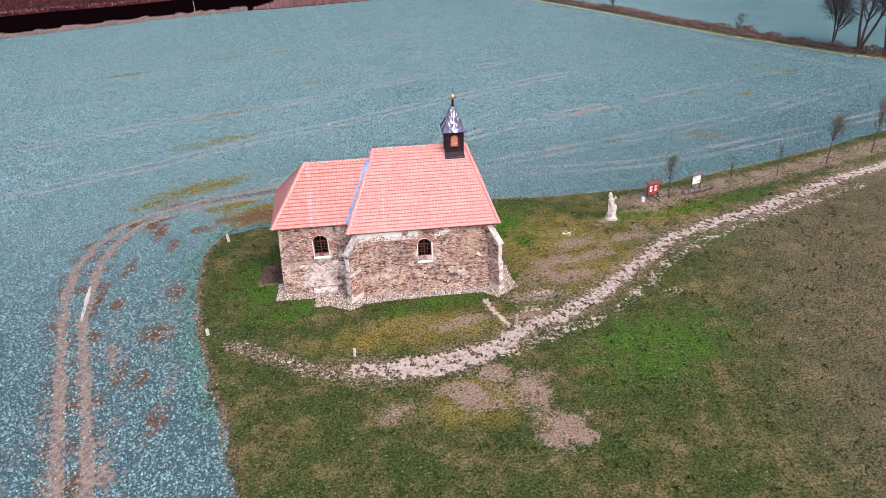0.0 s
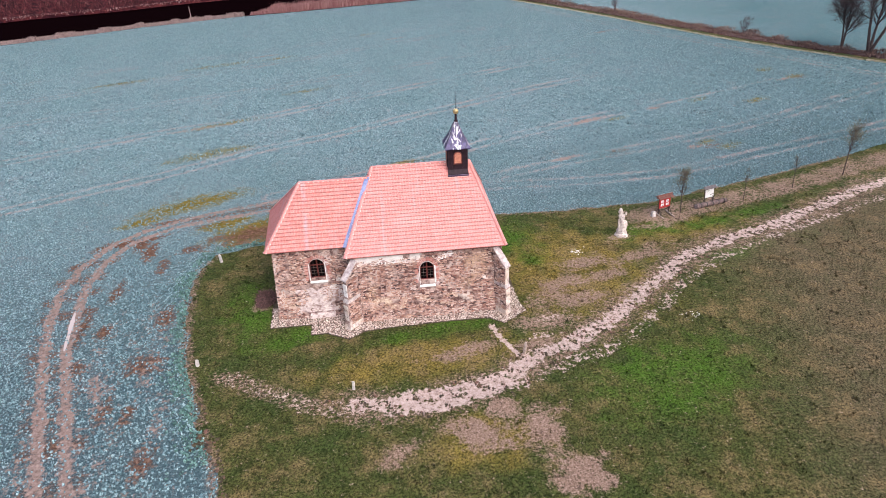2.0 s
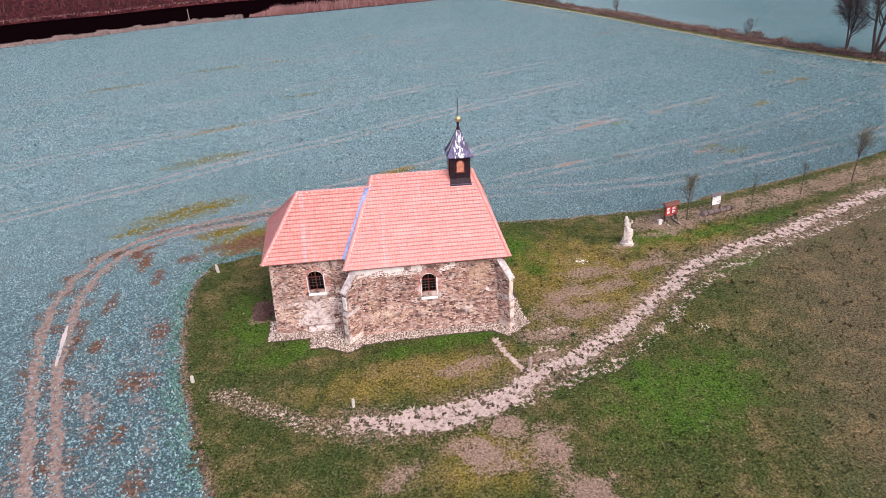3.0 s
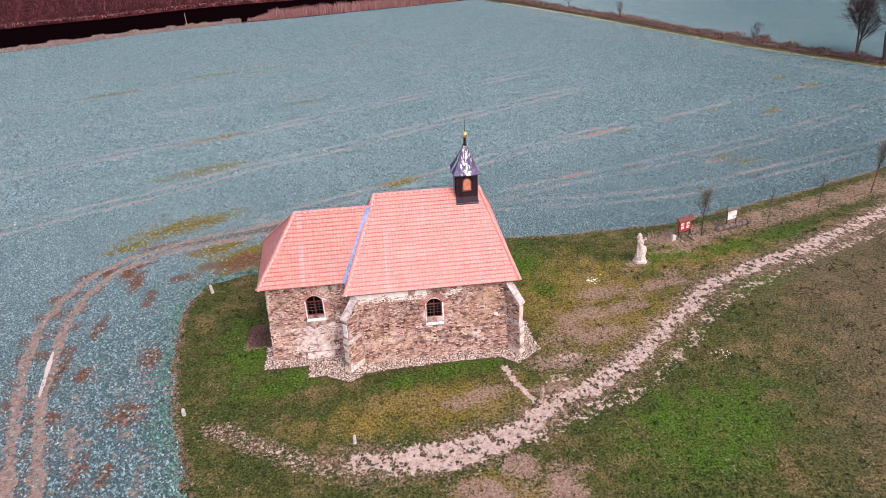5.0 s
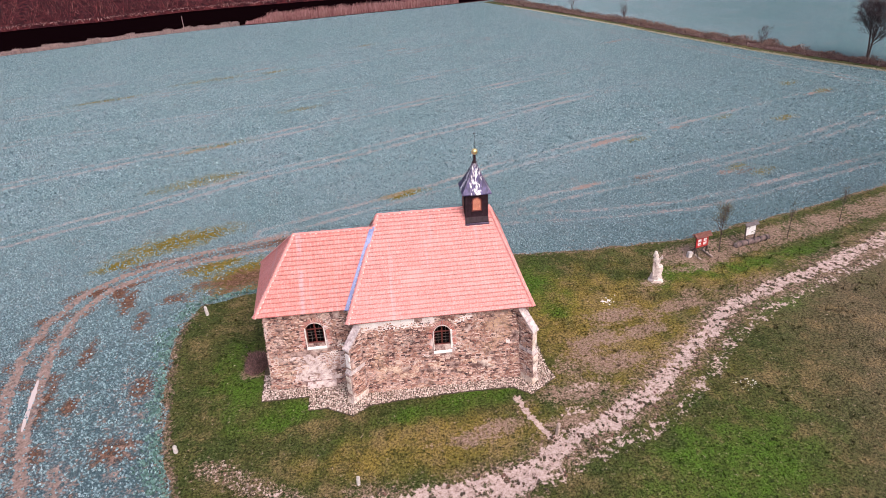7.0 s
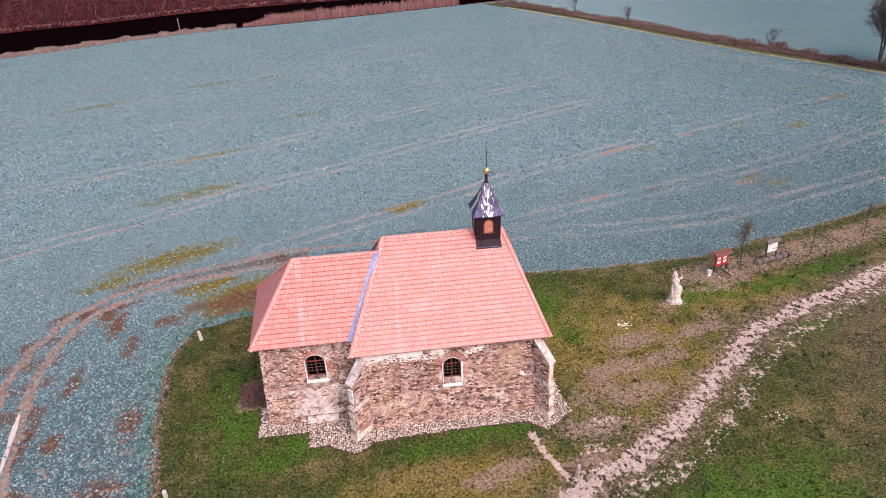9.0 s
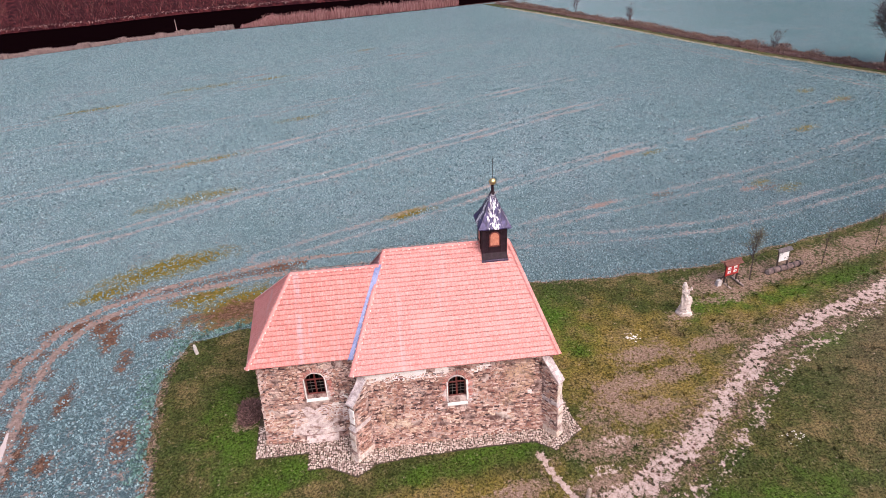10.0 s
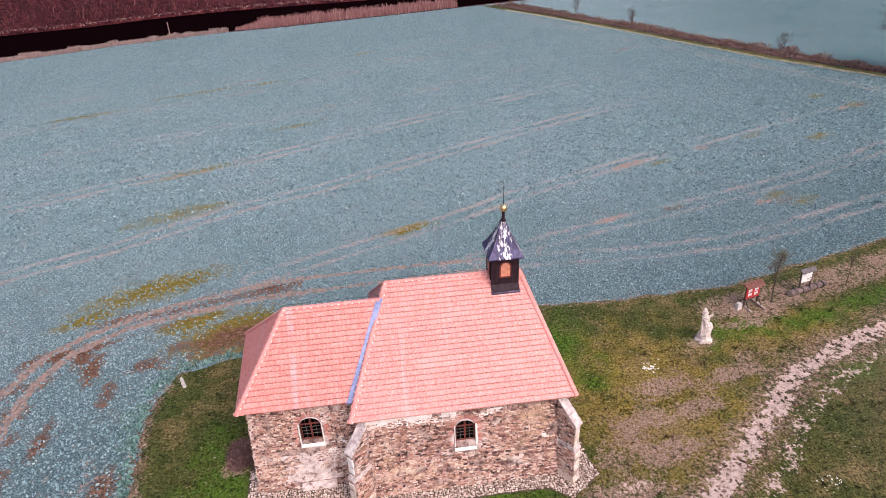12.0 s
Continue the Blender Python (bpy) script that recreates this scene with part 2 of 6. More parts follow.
def ground_material(name, blades=False):
    """Crop, meadow, chalky path, worn soil, wheel ruts and river bank, told apart by the zones stored on the mesh."""
    m, t, b = nodes_of(name)
    co = t.nodes.new("ShaderNodeNewGeometry").outputs["Position"]
    place = t.nodes.new("ShaderNodeSeparateXYZ")
    link(t, co, place.inputs[0])
    big, mid, fine, speck = (noise_node(t, co, s, 5, 0.65) for s in (0.09, 0.7, 3.2, 11.0))
    broad = noise_node(t, co, 0.3, 7, 0.75)
    plants = noise_node(t, co, 11.0, 3, 0.75)
    tufts = noise_node(t, co, 7.0, 6, 0.85)
    clump_shade = noise_node(t, co, 1.7, 5, 0.78)
    zones, extra = [], []
    for layer in ("zone_a", "zone_b", "zone_c"):
        a = t.nodes.new("ShaderNodeAttribute")
        a.attribute_name = layer
        s = t.nodes.new("ShaderNodeSeparateColor")
        link(t, a.outputs["Color"], s.inputs[0])
        zones += s.outputs[:]
        extra.append(a.outputs["Alpha"])
    grassy, dirt, worn, rut, yellow, bank, tram, lush, sere = zones[:9]
    patch, near_crop, olive = extra

    def edge(zone, grain, spread=0.9, sharp=5.0):
        v = calc(t, "ADD", zone, calc(t, "MULTIPLY", calc(t, "SUBTRACT", grain, 0.5), spread * 2))
        return calc(t, "MULTIPLY_ADD", calc(t, "SUBTRACT", v, 0.5), sharp, 0.5, clamp=True)

    def both(a, b, share):
        return calc(t, "MULTIPLY_ADD", a, share, calc(t, "MULTIPLY", b, 1 - share))

    # the crop
    crop = ramp(t, plants, [(0.4, (0.022, 0.045, 0.056)), (0.5, (0.125, 0.2, 0.228)), (0.6, (0.44, 0.56, 0.6))])
    crop = blend(t, ramp(t, mid, [(0.42, grey(0)), (0.62, grey(0.4))]), crop, (0.1, 0.14, 0.15))
    crop = blend(t, ramp(t, broad, [(0.5, grey(0)), (0.64, grey(0.35))]), crop, (0.19, 0.2, 0.21))
    crop = blend(t, ramp(t, big, [(0.42, grey(0)), (0.6, grey(0.25))]), crop, (0.06, 0.16, 0.16))
    # greener crop eastward, with the lens falloff also darkened into its colour
    east = calc(t, "MULTIPLY_ADD", calc(t, "MULTIPLY_ADD", place.outputs[1], -0.3, place.outputs[0]), 0.022, 0.0, clamp=True)
    crop = blend(t, calc(t, "MULTIPLY", east, 0.5), crop, (0.02, 0.075, 0.08))
    # crop colour goes darker towards the near end of the field
    crop = blend(t, calc(t, "MULTIPLY", near_crop, 0.62), crop, (0.02, 0.042, 0.056))
    soil = ramp(t, both(fine, speck, 0.5), [(0.4, (0.15, 0.098, 0.084)), (0.6, (0.36, 0.262, 0.232))])
    ochre = ramp(t, both(fine, speck, 0.5), [(0.4, (0.06, 0.055, 0.008)), (0.6, (0.25, 0.18, 0.035))])
    brown = ramp(t, both(fine, speck, 0.5), [(0.4, (0.03, 0.016, 0.01)), (0.5, (0.115, 0.055, 0.035)), (0.6, (0.24, 0.14, 0.095))])
    lane_soil = ramp(t, fine, [(0.4, (0.19, 0.14, 0.13)), (0.6, (0.44, 0.345, 0.33))])
    # the meadow
    green = blend(t, ramp(t, broad, [(0.4, grey(0)), (0.62, grey(1))]), (0.072, 0.1, 0.026), (0.14, 0.13, 0.042))
    green = blend(t, calc(t, "MULTIPLY", olive, ramp(t, broad, [(0.36, grey(0.45)), (0.52, grey(1))])), green, (0.32, 0.235, 0.055))
    green = blend(t, calc(t, "MULTIPLY", lush, ramp(t, broad, [(0.44, grey(1)), (0.6, grey(0.35))])), green, (0.09, 0.178, 0.02))
    green = blend(t, calc(t, "MULTIPLY", sere, ramp(t, both(broad, mid, 0.6), [(0.38, grey(0.6)), (0.56, grey(1))])), green, (0.185, 0.142, 0.086))
    dry = calc(t, "ADD", calc(t, "SUBTRACT", both(broad, mid, 0.55), calc(t, "MULTIPLY", lush, 0.05)), calc(t, "MULTIPLY", olive, 0.03))
    green = blend(t, ramp(t, dry, [(0.5, grey(0)), (0.62, grey(0.75))]), green, (0.3, 0.215, 0.105))
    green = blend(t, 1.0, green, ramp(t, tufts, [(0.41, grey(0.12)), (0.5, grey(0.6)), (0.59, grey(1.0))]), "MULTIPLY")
    # shade between grass clumps put into the green, weaker where the grass is sere
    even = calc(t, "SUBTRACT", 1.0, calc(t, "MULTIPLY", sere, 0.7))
    green = blend(t, calc(t, "MULTIPLY", even, ramp(t, clump_shade, [(0.38, grey(0.7)), (0.47, grey(0))])), green, (0.016, 0.026, 0.006))
    pale = ramp(t, both(speck, fine, 0.5), [(0.39, (0.13, 0.08, 0.06)), (0.46, (0.38, 0.275, 0.245)), (0.6, (0.56, 0.44, 0.405))])
    bare = ramp(t, both(speck, tufts, 0.5), [(0.38, (0.07, 0.044, 0.026)), (0.5, (0.25, 0.165, 0.125)), (0.64, (0.46, 0.335, 0.29))])
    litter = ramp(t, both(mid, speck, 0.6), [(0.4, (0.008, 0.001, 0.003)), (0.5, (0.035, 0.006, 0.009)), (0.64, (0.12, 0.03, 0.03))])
    col = blend(t, edge(yellow, both(fine, broad, 0.5), 1.0, 1.7), crop, ochre)
    col = blend(t, calc(t, "MULTIPLY", edge(tram, both(fine, broad, 0.5), 1.5, 1.5), 0.75), col, lane_soil)
    col = blend(t, edge(patch, both(fine, broad, 0.6), 1.3, 2.2), col, brown)
    col = blend(t, edge(rut, fine, 0.9, 2.6), col, soil)
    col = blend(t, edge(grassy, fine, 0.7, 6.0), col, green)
    col = blend(t, edge(worn, both(fine, tufts, 0.5), 2.2, 2.2), col, bare)
    col = blend(t, edge(dirt, both(fine, tufts, 0.6), 1.7, 6.0), col, pale)
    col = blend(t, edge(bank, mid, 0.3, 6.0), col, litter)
    if blades:
        shade = ramp(t, piece_random(t), [(0, grey(0.45)), (0.5, grey(0.95)), (1, grey(1))])
        col = blend(t, 1.0, col, shade, "MULTIPLY")
    else:
        bump(t, b, calc(t, "ADD", calc(t, "MULTIPLY", fine, 0.4), calc(t, "MULTIPLY", tufts, 0.6)), 0.8, 0.09)
    link(t, col, b.inputs["Base Color"])
    b.inputs["Roughness"].default_value = 0.95
    b.inputs["Specular IOR Level"].default_value = 0.12
    return m


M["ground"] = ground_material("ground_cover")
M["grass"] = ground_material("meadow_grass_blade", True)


# ---- building blocks ----
def mesh_of(name, verts, faces, material, smooth=False):
    me = bpy.data.meshes.new(name)
    me.from_pydata([tuple(v) for v in verts], [], [tuple(f) for f in faces])
    me.materials.append(material)
    if smooth:
        me.shade_smooth()
    return me


def bulk_mesh(name, verts, quads, material):
    """A large mesh of quads from arrays."""
    me = bpy.data.meshes.new(name)
    verts, quads = np.asarray(verts, np.float32), np.asarray(quads, np.int32)
    n = quads.shape[1]
    me.vertices.add(len(verts))
    me.vertices.foreach_set("co", verts.ravel())
    me.loops.add(quads.size)
    me.loops.foreach_set("vertex_index", quads.ravel())
    me.polygons.add(len(quads))
    me.polygons.foreach_set("loop_start", np.arange(0, quads.size, n, dtype=np.int32))
    me.update(calc_edges=True)
    me.materials.append(material)
    return me


def under(name, me, parent, m=None, label="", kind=""):
    ob = new(name, me)
    ob.parent = parent
    if m is not None:
        ob.matrix_basis = m
    return tagged(ob, label=label, kind=kind)


def part(name, bm, material, parent, label=""):
    me = bpy.data.meshes.new(name)
    bm.normal_update()
    bm.to_mesh(me)
    bm.free()
    me.materials.append(material)
    return under(name, me, parent, label=label)


def thing(name, x, y, z, label, category, group="", rz=0.0):
    ob = new(name)
    ob.matrix_basis = pose(x, y, z, 0, 0, rz)
    return tagged(ob, label, category, group)


def box(bm, x0, x1, y0, y1, z0, z1, bevel=0.0, turn=None):
    made = bmesh.ops.create_cube(bm, size=1.0)["verts"]
    for v in made:
        v.co = Vector(((x0 + x1) / 2 + v.co.x * (x1 - x0), (y0 + y1) / 2 + v.co.y * (y1 - y0), (z0 + z1) / 2 + v.co.z * (z1 - z0)))
    if bevel:
        edges = list({e for v in made for e in v.link_edges})
        made = list({v for f in bmesh.ops.bevel(bm, geom=edges, offset=bevel, segments=1, affect="EDGES")["faces"] for v in f.verts} | {v for v in made if v.is_valid})
    if turn is not None:
        for v in made:
            v.co = turn @ v.co
    return made


def tube(bm, a, b, r0, r1, n=8):
    a, b = Vector(a), Vector(b)
    q = (b - a).to_track_quat("Z", "Y")
    rings = []
    for p, r in ((a, r0), (b, r1)):
        rings.append([bm.verts.new(p + q @ Vector((r * math.cos(k * math.tau / n), r * math.sin(k * math.tau / n), 0))) for k in range(n)])
    for k in range(n):
        bm.faces.new((rings[0][k], rings[0][(k + 1) % n], rings[1][(k + 1) % n], rings[1][k]))
    bm.faces.new(rings[0][::-1])
    bm.faces.new(rings[1])


def prism(bm, base, top):
    """A solid between two loops of the same number of points."""
    lo, hi = [bm.verts.new(p) for p in base], [bm.verts.new(p) for p in top]
    n = len(lo)
    for k in range(n):
        bm.faces.new((lo[k], lo[(k + 1) % n], hi[(k + 1) % n], hi[k]))
    bm.faces.new(lo[::-1])
    bm.faces.new(hi)


def segment_distance(px, py, line):
    """Distance from points to a polyline."""
    best = np.full(px.shape, 1e9)
    for (ax, ay), (bx, by) in zip(line, line[1:]):
        dx, dy = bx - ax, by - ay
        k = np.clip(((px - ax) * dx + (py - ay) * dy) / (dx * dx + dy * dy), 0, 1)
        best = np.minimum(best, np.hypot(px - ax - k * dx, py - ay - k * dy))
    return best


def inside(px, py, loop):
    hit = np.zeros(px.shape, bool)
    for (ax, ay), (bx, by) in zip(loop, loop[1:] + loop[:1]):
        if ay != by:
            hit ^= ((ay > py) != (by > py)) & (px < (bx - ax) * (py - ay) / (by - ay) + ax)
    return hit


def soft_step(v, lo, hi):
    k = np.clip((v - lo) / (hi - lo), 0, 1)
    return k * k * (3 - 2 * k)


def wobble(px, py, size, seed):
    """Smooth pseudo-random field between -1 and 1."""
    rng = np.random.RandomState(seed)
    out = np.zeros(px.shape)
    for k in range(6):
        a, f, ph = rng.uniform(0, math.tau), rng.uniform(0.6, 1.8) / size * math.tau, rng.uniform(0, math.tau)
        out += np.sin((px * math.cos(a) + py * math.sin(a)) * f + ph)
    return out / 4.0


# ---- ground: one sheet with the field, the meadow round the chapel, the path, the ruts and the river bed ----
MEADOW = [(-3, -60), (-7.5, 12), (-9.3, 18), (-11, 23.5), (-12.2, 26), (-14.1, 31), (-15.3, 35.2), (-16.2, 40.6), (-16.2, 43.5), (-15.2, 45.7),
          (-12.1, 46.6), (-5, 47.6), (2, 48.3), (9.5, 48.8), (14, 48.5), (24, 48.8), (30, 50.4), (39, 52.6), (49.5, 56), (75, 65), (110, 76), (400, 150), (400, -60)]
PATH_LINE = [(-3.2, 26.5), (-1.3, 26.3), (0.9, 26.2), (3.1, 26.7), (5.2, 27.3), (7.2, 28.4), (8.9, 29.6), (10.9, 30.2), (13.5, 31.8), (16.2, 33.7), (19.5, 36.2), (22.4, 38.9),
             (25.1, 40.2), (29.8, 41.9), (33.5, 43.2), (36.3, 44.5), (40.0, 46.0), (44.7, 48.0), (50.2, 49.9), (80, 60), (120, 74)]
SECOND_RUT = [(8.2, 27.5), (10.3, 28.4), (12.8, 29.1), (15.2, 30.4), (17.7, 32.5), (21.4, 35.9), (25.5, 38.5), (31, 40.9), (38, 43.4), (46, 46.4)]
STONY_LINE = [(-11.8, 30.1), (-10.3, 29.4), (-9.1, 28.6), (-7.3, 27.6), (-5.8, 26.8), (-4.4, 26.4), (-2.7, 26.1)]
BRANCH = [(4.2, 26.6), (5.4, 24.2), (6.4, 22.6), (8.4, 20.4)]
FOOTPATH = [(5.9, 32.8), (6.3, 31.4), (6.8, 30.2), (7.3, 29.2)]
RUT_OUTER = [(-13, 4), (-18.4, 19.1), (-21.4, 26.8), (-23.9, 33.1), (-25.4, 37.5), (-26.3, 41.5), (-26.3, 45.2), (-25.0, 48.9), (-22.6, 51.2), (-19, 53.1), (-15.6, 54.2),
             (-10, 55.6), (0, 56.0), (9, 55.9), (19, 55.3), (26.5, 55.4), (34.6, 57.1), (40.1, 58.7), (46.6, 60.6), (54, 62.8), (90, 74)]
RUT_INNER = [(-11.3, 4), (-16.8, 18.9), (-19.8, 26.6), (-22.8, 34.0), (-23.9, 38.6), (-24.6, 42.2), (-24.4, 46.3), (-23.0, 49.3), (-20.2, 51.3), (-16.4, 52.5), (-11, 53.5),
             (-5, 53.9), (2, 54.2), (9.3, 54.3), (19, 53.7), (28.2, 54.1), (33.4, 55.3), (38.7, 56.8), (45.2, 58.7), (54, 61.2), (90, 72.4)]
NEAR_BANK = [(-200, 70), (-110, 126), (-83, 143), (-65, 151.5), (-55.8, 156.6), (-44.9, 160.8), (-33.3, 164.8), (-20.6, 167.1), (-7.5, 171), (6.4, 174.6), (18.3, 178.2), (34, 183), (80, 196), (200, 240)]
FAR_BANK = [(-240, 112), (-140, 158), (-90.5, 181.5), (-72.5, 186.8), (-53.9, 195.8), (-39.6, 200), (-21, 203), (5, 206), (40, 214), (200, 268)]
HEDGE_NEAR = [(32, 179), (36, 171.5), (42.5, 160.5), (48.8, 149), (54.2, 138.6), (59.8, 126.4), (67.8, 110.6), (74.0, 101), (79.8, 92.6), (100, 72)]
HEDGE_FAR = [(37.4, 179.8), (43.4, 168.3), (50.4, 154.8), (57, 143), (62.3, 132.2), (69.8, 116.6), (77.8, 102.0), (83.7, 93.9), (103.7, 73.8)]
OCHRE_PATCHES = [(-19.6, 56.1, 5.0, 1.6), (-23.7, 52.8, 2.2, 0.8), (-15.5, 51.2, 2.6, 0.9), (-12.2, 49.5, 4.4, 2.4), (-20.8, 69.6, 5.6, 1.6), (0.9, 62.2, 2.6, 0.8), (-21.5, 80.2, 5.5, 0.9), (-28.6, 113.2, 7.0, 1.2),
                 (29.4, 72.0, 2.0, 0.6), (38.6, 60.7, 2.0, 0.8), (36.4, 62.2, 1.4, 0.8), (43.1, 77.4, 2.2, 0.7), (50.5, 75.7, 2.4, 0.8), (62, 85, 2.2, 0.9), (59.9, 89.5, 2.0, 1.0), (-18.4, 116.2, 4.5, 0.8), (-43, 104.6, 7.0, 0.9),
                 (-11.5, 93.6, 4.0, 0.8), (-2.4, 133.3, 3.6, 0.8)]
BROWN_PATCHES = [(-17.0, 32.1, 1.7, 1.2), (-21.1, 36.0, 0.8, 0.9), (-17.2, 37.2, 0.8, 1.6), (-21.2, 47.0, 0.8, 1.7), (-19.4, 44.6, 0.6, 1.4), (-17.6, 46.9, 1.5, 0.7), (-15.8, 48.4, 1.4, 0.8), (-22.4, 48.6, 1.0, 1.6), (-18.4, 28.2, 0.6, 1.8),
                 (-14.8, 24.0, 0.8, 1.6), (-21.9, 41, 0.5, 2.0), (-22.9, 36.5, 0.5, 3.0), (-16.9, 27.6, 0.6, 1.2), (62.1, 84.4, 2.2, 0.8), (36.3, 75.1, 1.8, 0.7), (36.6, 61.2, 1.8, 0.8), (25.6, 61.4, 2.6, 0.7), (-12.6, 48.8, 3.6, 1.7)]
SOIL_PATCHES = [(19.3, 60.6, 1.9, 0.5), (34.6, 61.2, 1.2, 0.6), (59.6, 84.0, 1.7, 0.5), (35.4, 75.0, 1.2, 0.5), (25.4, 72.0, 3.4, 0.6),
                (-19.6, 30.2, 0.5, 1.6), (-16.5, 20.5, 0.5, 1.3), (45.5, 123, 3, 0.5), (3.4, 127.6, 3, 0.5), (-21.5, 118.4, 4, 0.5)]
TRAM_ANGLE = radians(22.4)
# wheel lanes through the crop: how bare they are, and the line between the two wheels
LANES = [(0.7, [(-70, 42), (-33, 60.3), (-25.5, 63.6), (-14.8, 70), (-7.8, 72.6), (6.1, 79.8), (12, 82.3), (20, 86.6), (33, 92.2), (45, 96), (58, 101)]),
         (0.64, [(-80, 55), (-39.6, 73.7), (-29.5, 78.3), (-17, 81.9), (-6, 87.2), (3, 91.6), (22, 100.4), (45, 110)]),
         (0.52, [(-90, 70), (-46, 87.6), (-27.8, 93), (-12.4, 98.7), (2.3, 104.2), (10, 107.8), (22, 113.3), (38.5, 119.3), (48, 124)]),
         (0.55, [(-100, 78), (-51, 98.6), (-38.6, 104.2), (-23.8, 110.4), (-6.5, 118.4), (12.2, 128.2), (35, 138)]),
         (0.45, [(-90, 97), (-51.5, 112.8), (-31.7, 119.3), (-14, 126), (20, 142)]),
         (0.62, [(-12, 56.3), (-4, 59.6), (5, 63.4), (11.6, 67.0), (20, 70.4), (34, 76), (50, 82), (64, 88)]),
         (0.52, [(6, 56), (19, 59.7), (25.6, 61.2), (33.2, 63.3), (41, 65.6), (49, 68.5), (56, 71.6), (75, 80)]),
         (0.56, [(4, 55.2), (9, 55.1), (19, 54.5), (27.3, 54.8), (34, 56.2), (39.4, 57.8), (46, 59.7), (54, 62), (90, 73)]),
         (0.66, [(36, 160), (39.3, 152), (48.6, 131.6), (54.5, 119.8), (59.6, 109.8), (64.6, 100.8), (70.3, 89.6), (80, 74)])]


def ellipse(px, py, x, y, rx, ry, turn=TRAM_ANGLE):
    u, v = (px - x) * math.cos(turn) + (py - y) * math.sin(turn), -(px - x) * math.sin(turn) + (py - y) * math.cos(turn)
    return np.hypot(u / rx, v / ry)


def zones_at(px, py):
    """How much of each cover lies at the points: meadow, path, worn soil, ruts, ochre growth, bank; and the river's bed."""
    z = {}
    edge = segment_distance(px, py, MEADOW[:-2])
    sign = np.where(inside(px, py, MEADOW), 1.0, -1.0)
    signed = edge * sign + 0.25 * wobble(px, py, 3.0, 5)
    z["meadow"] = soft_step(signed, -0.25, 0.25)
    d = segment_distance(px, py, PATH_LINE) + 0.18 * wobble(px, py, 2.2, 7)
    width = 0.3 + 0.14 * wobble(px, py, 7.0, 11) - 0.06 * (px > 6) + 0.3 * (1 - soft_step(np.abs(px - 1.8), 1.5, 3.5))
    broken = 1 - 0.42 * soft_step(wobble(px, py, 1.7, 17), 0.15, 0.7)
    dirt = (0.69 + 0.14 * (px < 8) * (px > -0.5) + 0.06 * ((px > 22) & (px < 31))) * broken * (1 - soft_step(d, width + 0.1, width + 0.65))
    dirt = np.maximum(dirt, (0.3 + 0.2 * soft_step(wobble(px, py, 3.2, 18), -0.2, 0.5)) * (1 - soft_step(segment_distance(px, py, SECOND_RUT) + 0.2 * wobble(px, py, 2.0, 8), 0.15, 0.9)))
    dirt = np.maximum(dirt, (0.34 + 0.14 * wobble(px, py, 1.4, 16)) * (1 - soft_step(segment_distance(px, py, STONY_LINE) + 0.25 * wobble(px, py, 1.6, 9), 0.2, 0.9)))
    dirt = np.maximum(dirt, 1.0 - soft_step(segment_distance(px, py, FOOTPATH), 0.06, 0.28))
    for x, y, rx, ry in ((6.6, 27.0, 1.5, 0.6), (10.2, 28.6, 2.0, 0.5), (10.0, 33.0, 1.8, 0.5), (9.4, 31.2, 1.6, 0.4)):
        dirt = np.maximum(dirt, 0.42 * (1 - soft_step(ellipse(px, py, x, y, rx, ry, 0.2) + 0.35 * wobble(px, py, 1.8, 27), 0.4, 1.3)))
    z["dirt"] = dirt
    worn = 0.5 * (1 - soft_step(segment_distance(px, py, PATH_LINE) + 0.5 * wobble(px, py, 3.5, 15), 0.5, 2.4))
    worn = np.maximum(worn, 0.45 * (1 - soft_step(segment_distance(px, py, STONY_LINE), 0.3, 1.1)))
    worn = np.maximum(worn, 0.42 * (1 - soft_step(segment_distance(px, py, BRANCH) + 0.3 * wobble(px, py, 2, 3), 0.4, 1.5)))
    worn = np.maximum(worn, (0.55 + 0.2 * wobble(px, py, 3.0, 12)) * (1 - soft_step(segment_distance(px, py, [(21.5, 46.2), (30, 47.6), (40, 50.3), (52, 54.2), (70, 60)]), 0.8, 2.0)))
    worn = np.maximum(worn, (0.42 + 0.25 * wobble(px, py, 2.5, 14)) * (1 - soft_step(segment_distance(px, py, MEADOW[1:10]), 0.2, 0.7)))
    worn = np.maximum(worn, 0.4 * (1 - soft_step(segment_distance(px, py, MEADOW[12:19]), 0.1, 0.5)))
    for x, y, rx, ry in ((9.9, 33.1, 2.6, 1.5), (11.6, 36.2, 2.6, 1.5), (2.5, 24.1, 1.5, 1.0), (4.2, 22.9, 1.3, 1.0), (20.3, 40.4, 3.0, 0.9), (16, 38, 2.4, 0.9), (25, 45.4, 4.5, 0.9), (7.2, 23.4, 1.5, 1.3),
                         (-1, 22.6, 1.4, 0.7), (14.5, 39.5, 2.5, 1.2), (19, 43.1, 1.2, 0.9), (-10.4, 37.6, 0.8, 0.7), (4, 30.6, 3.2, 0.8), (9, 30.6, 2.5, 0.8), (13, 34.8, 2.4, 1.2), (12.8, 37.1, 2, 1.2)):
        worn = np.maximum(worn, 0.66 * (1 - soft_step(ellipse(px, py, x, y, rx, ry, 0.3) + 0.5 * wobble(px, py, 2.3, 29), 0.2, 1.5)))
    for x, y, rx, ry in ((8.4, 20.0, 1.8, 1.2), (7.2, 23.6, 1.0, 1.4), (5.2, 25.2, 1.3, 0.8), (3.4, 23.6, 1.0, 1.2)):
        worn = np.maximum(worn, 0.86 * (1 - soft_step(ellipse(px, py, x, y, rx, ry, 0.2) + 0.35 * wobble(px, py, 1.8, 47), 0.5, 1.3)))
    z["worn"] = worn * np.where(signed > -0.7, 1, 0)
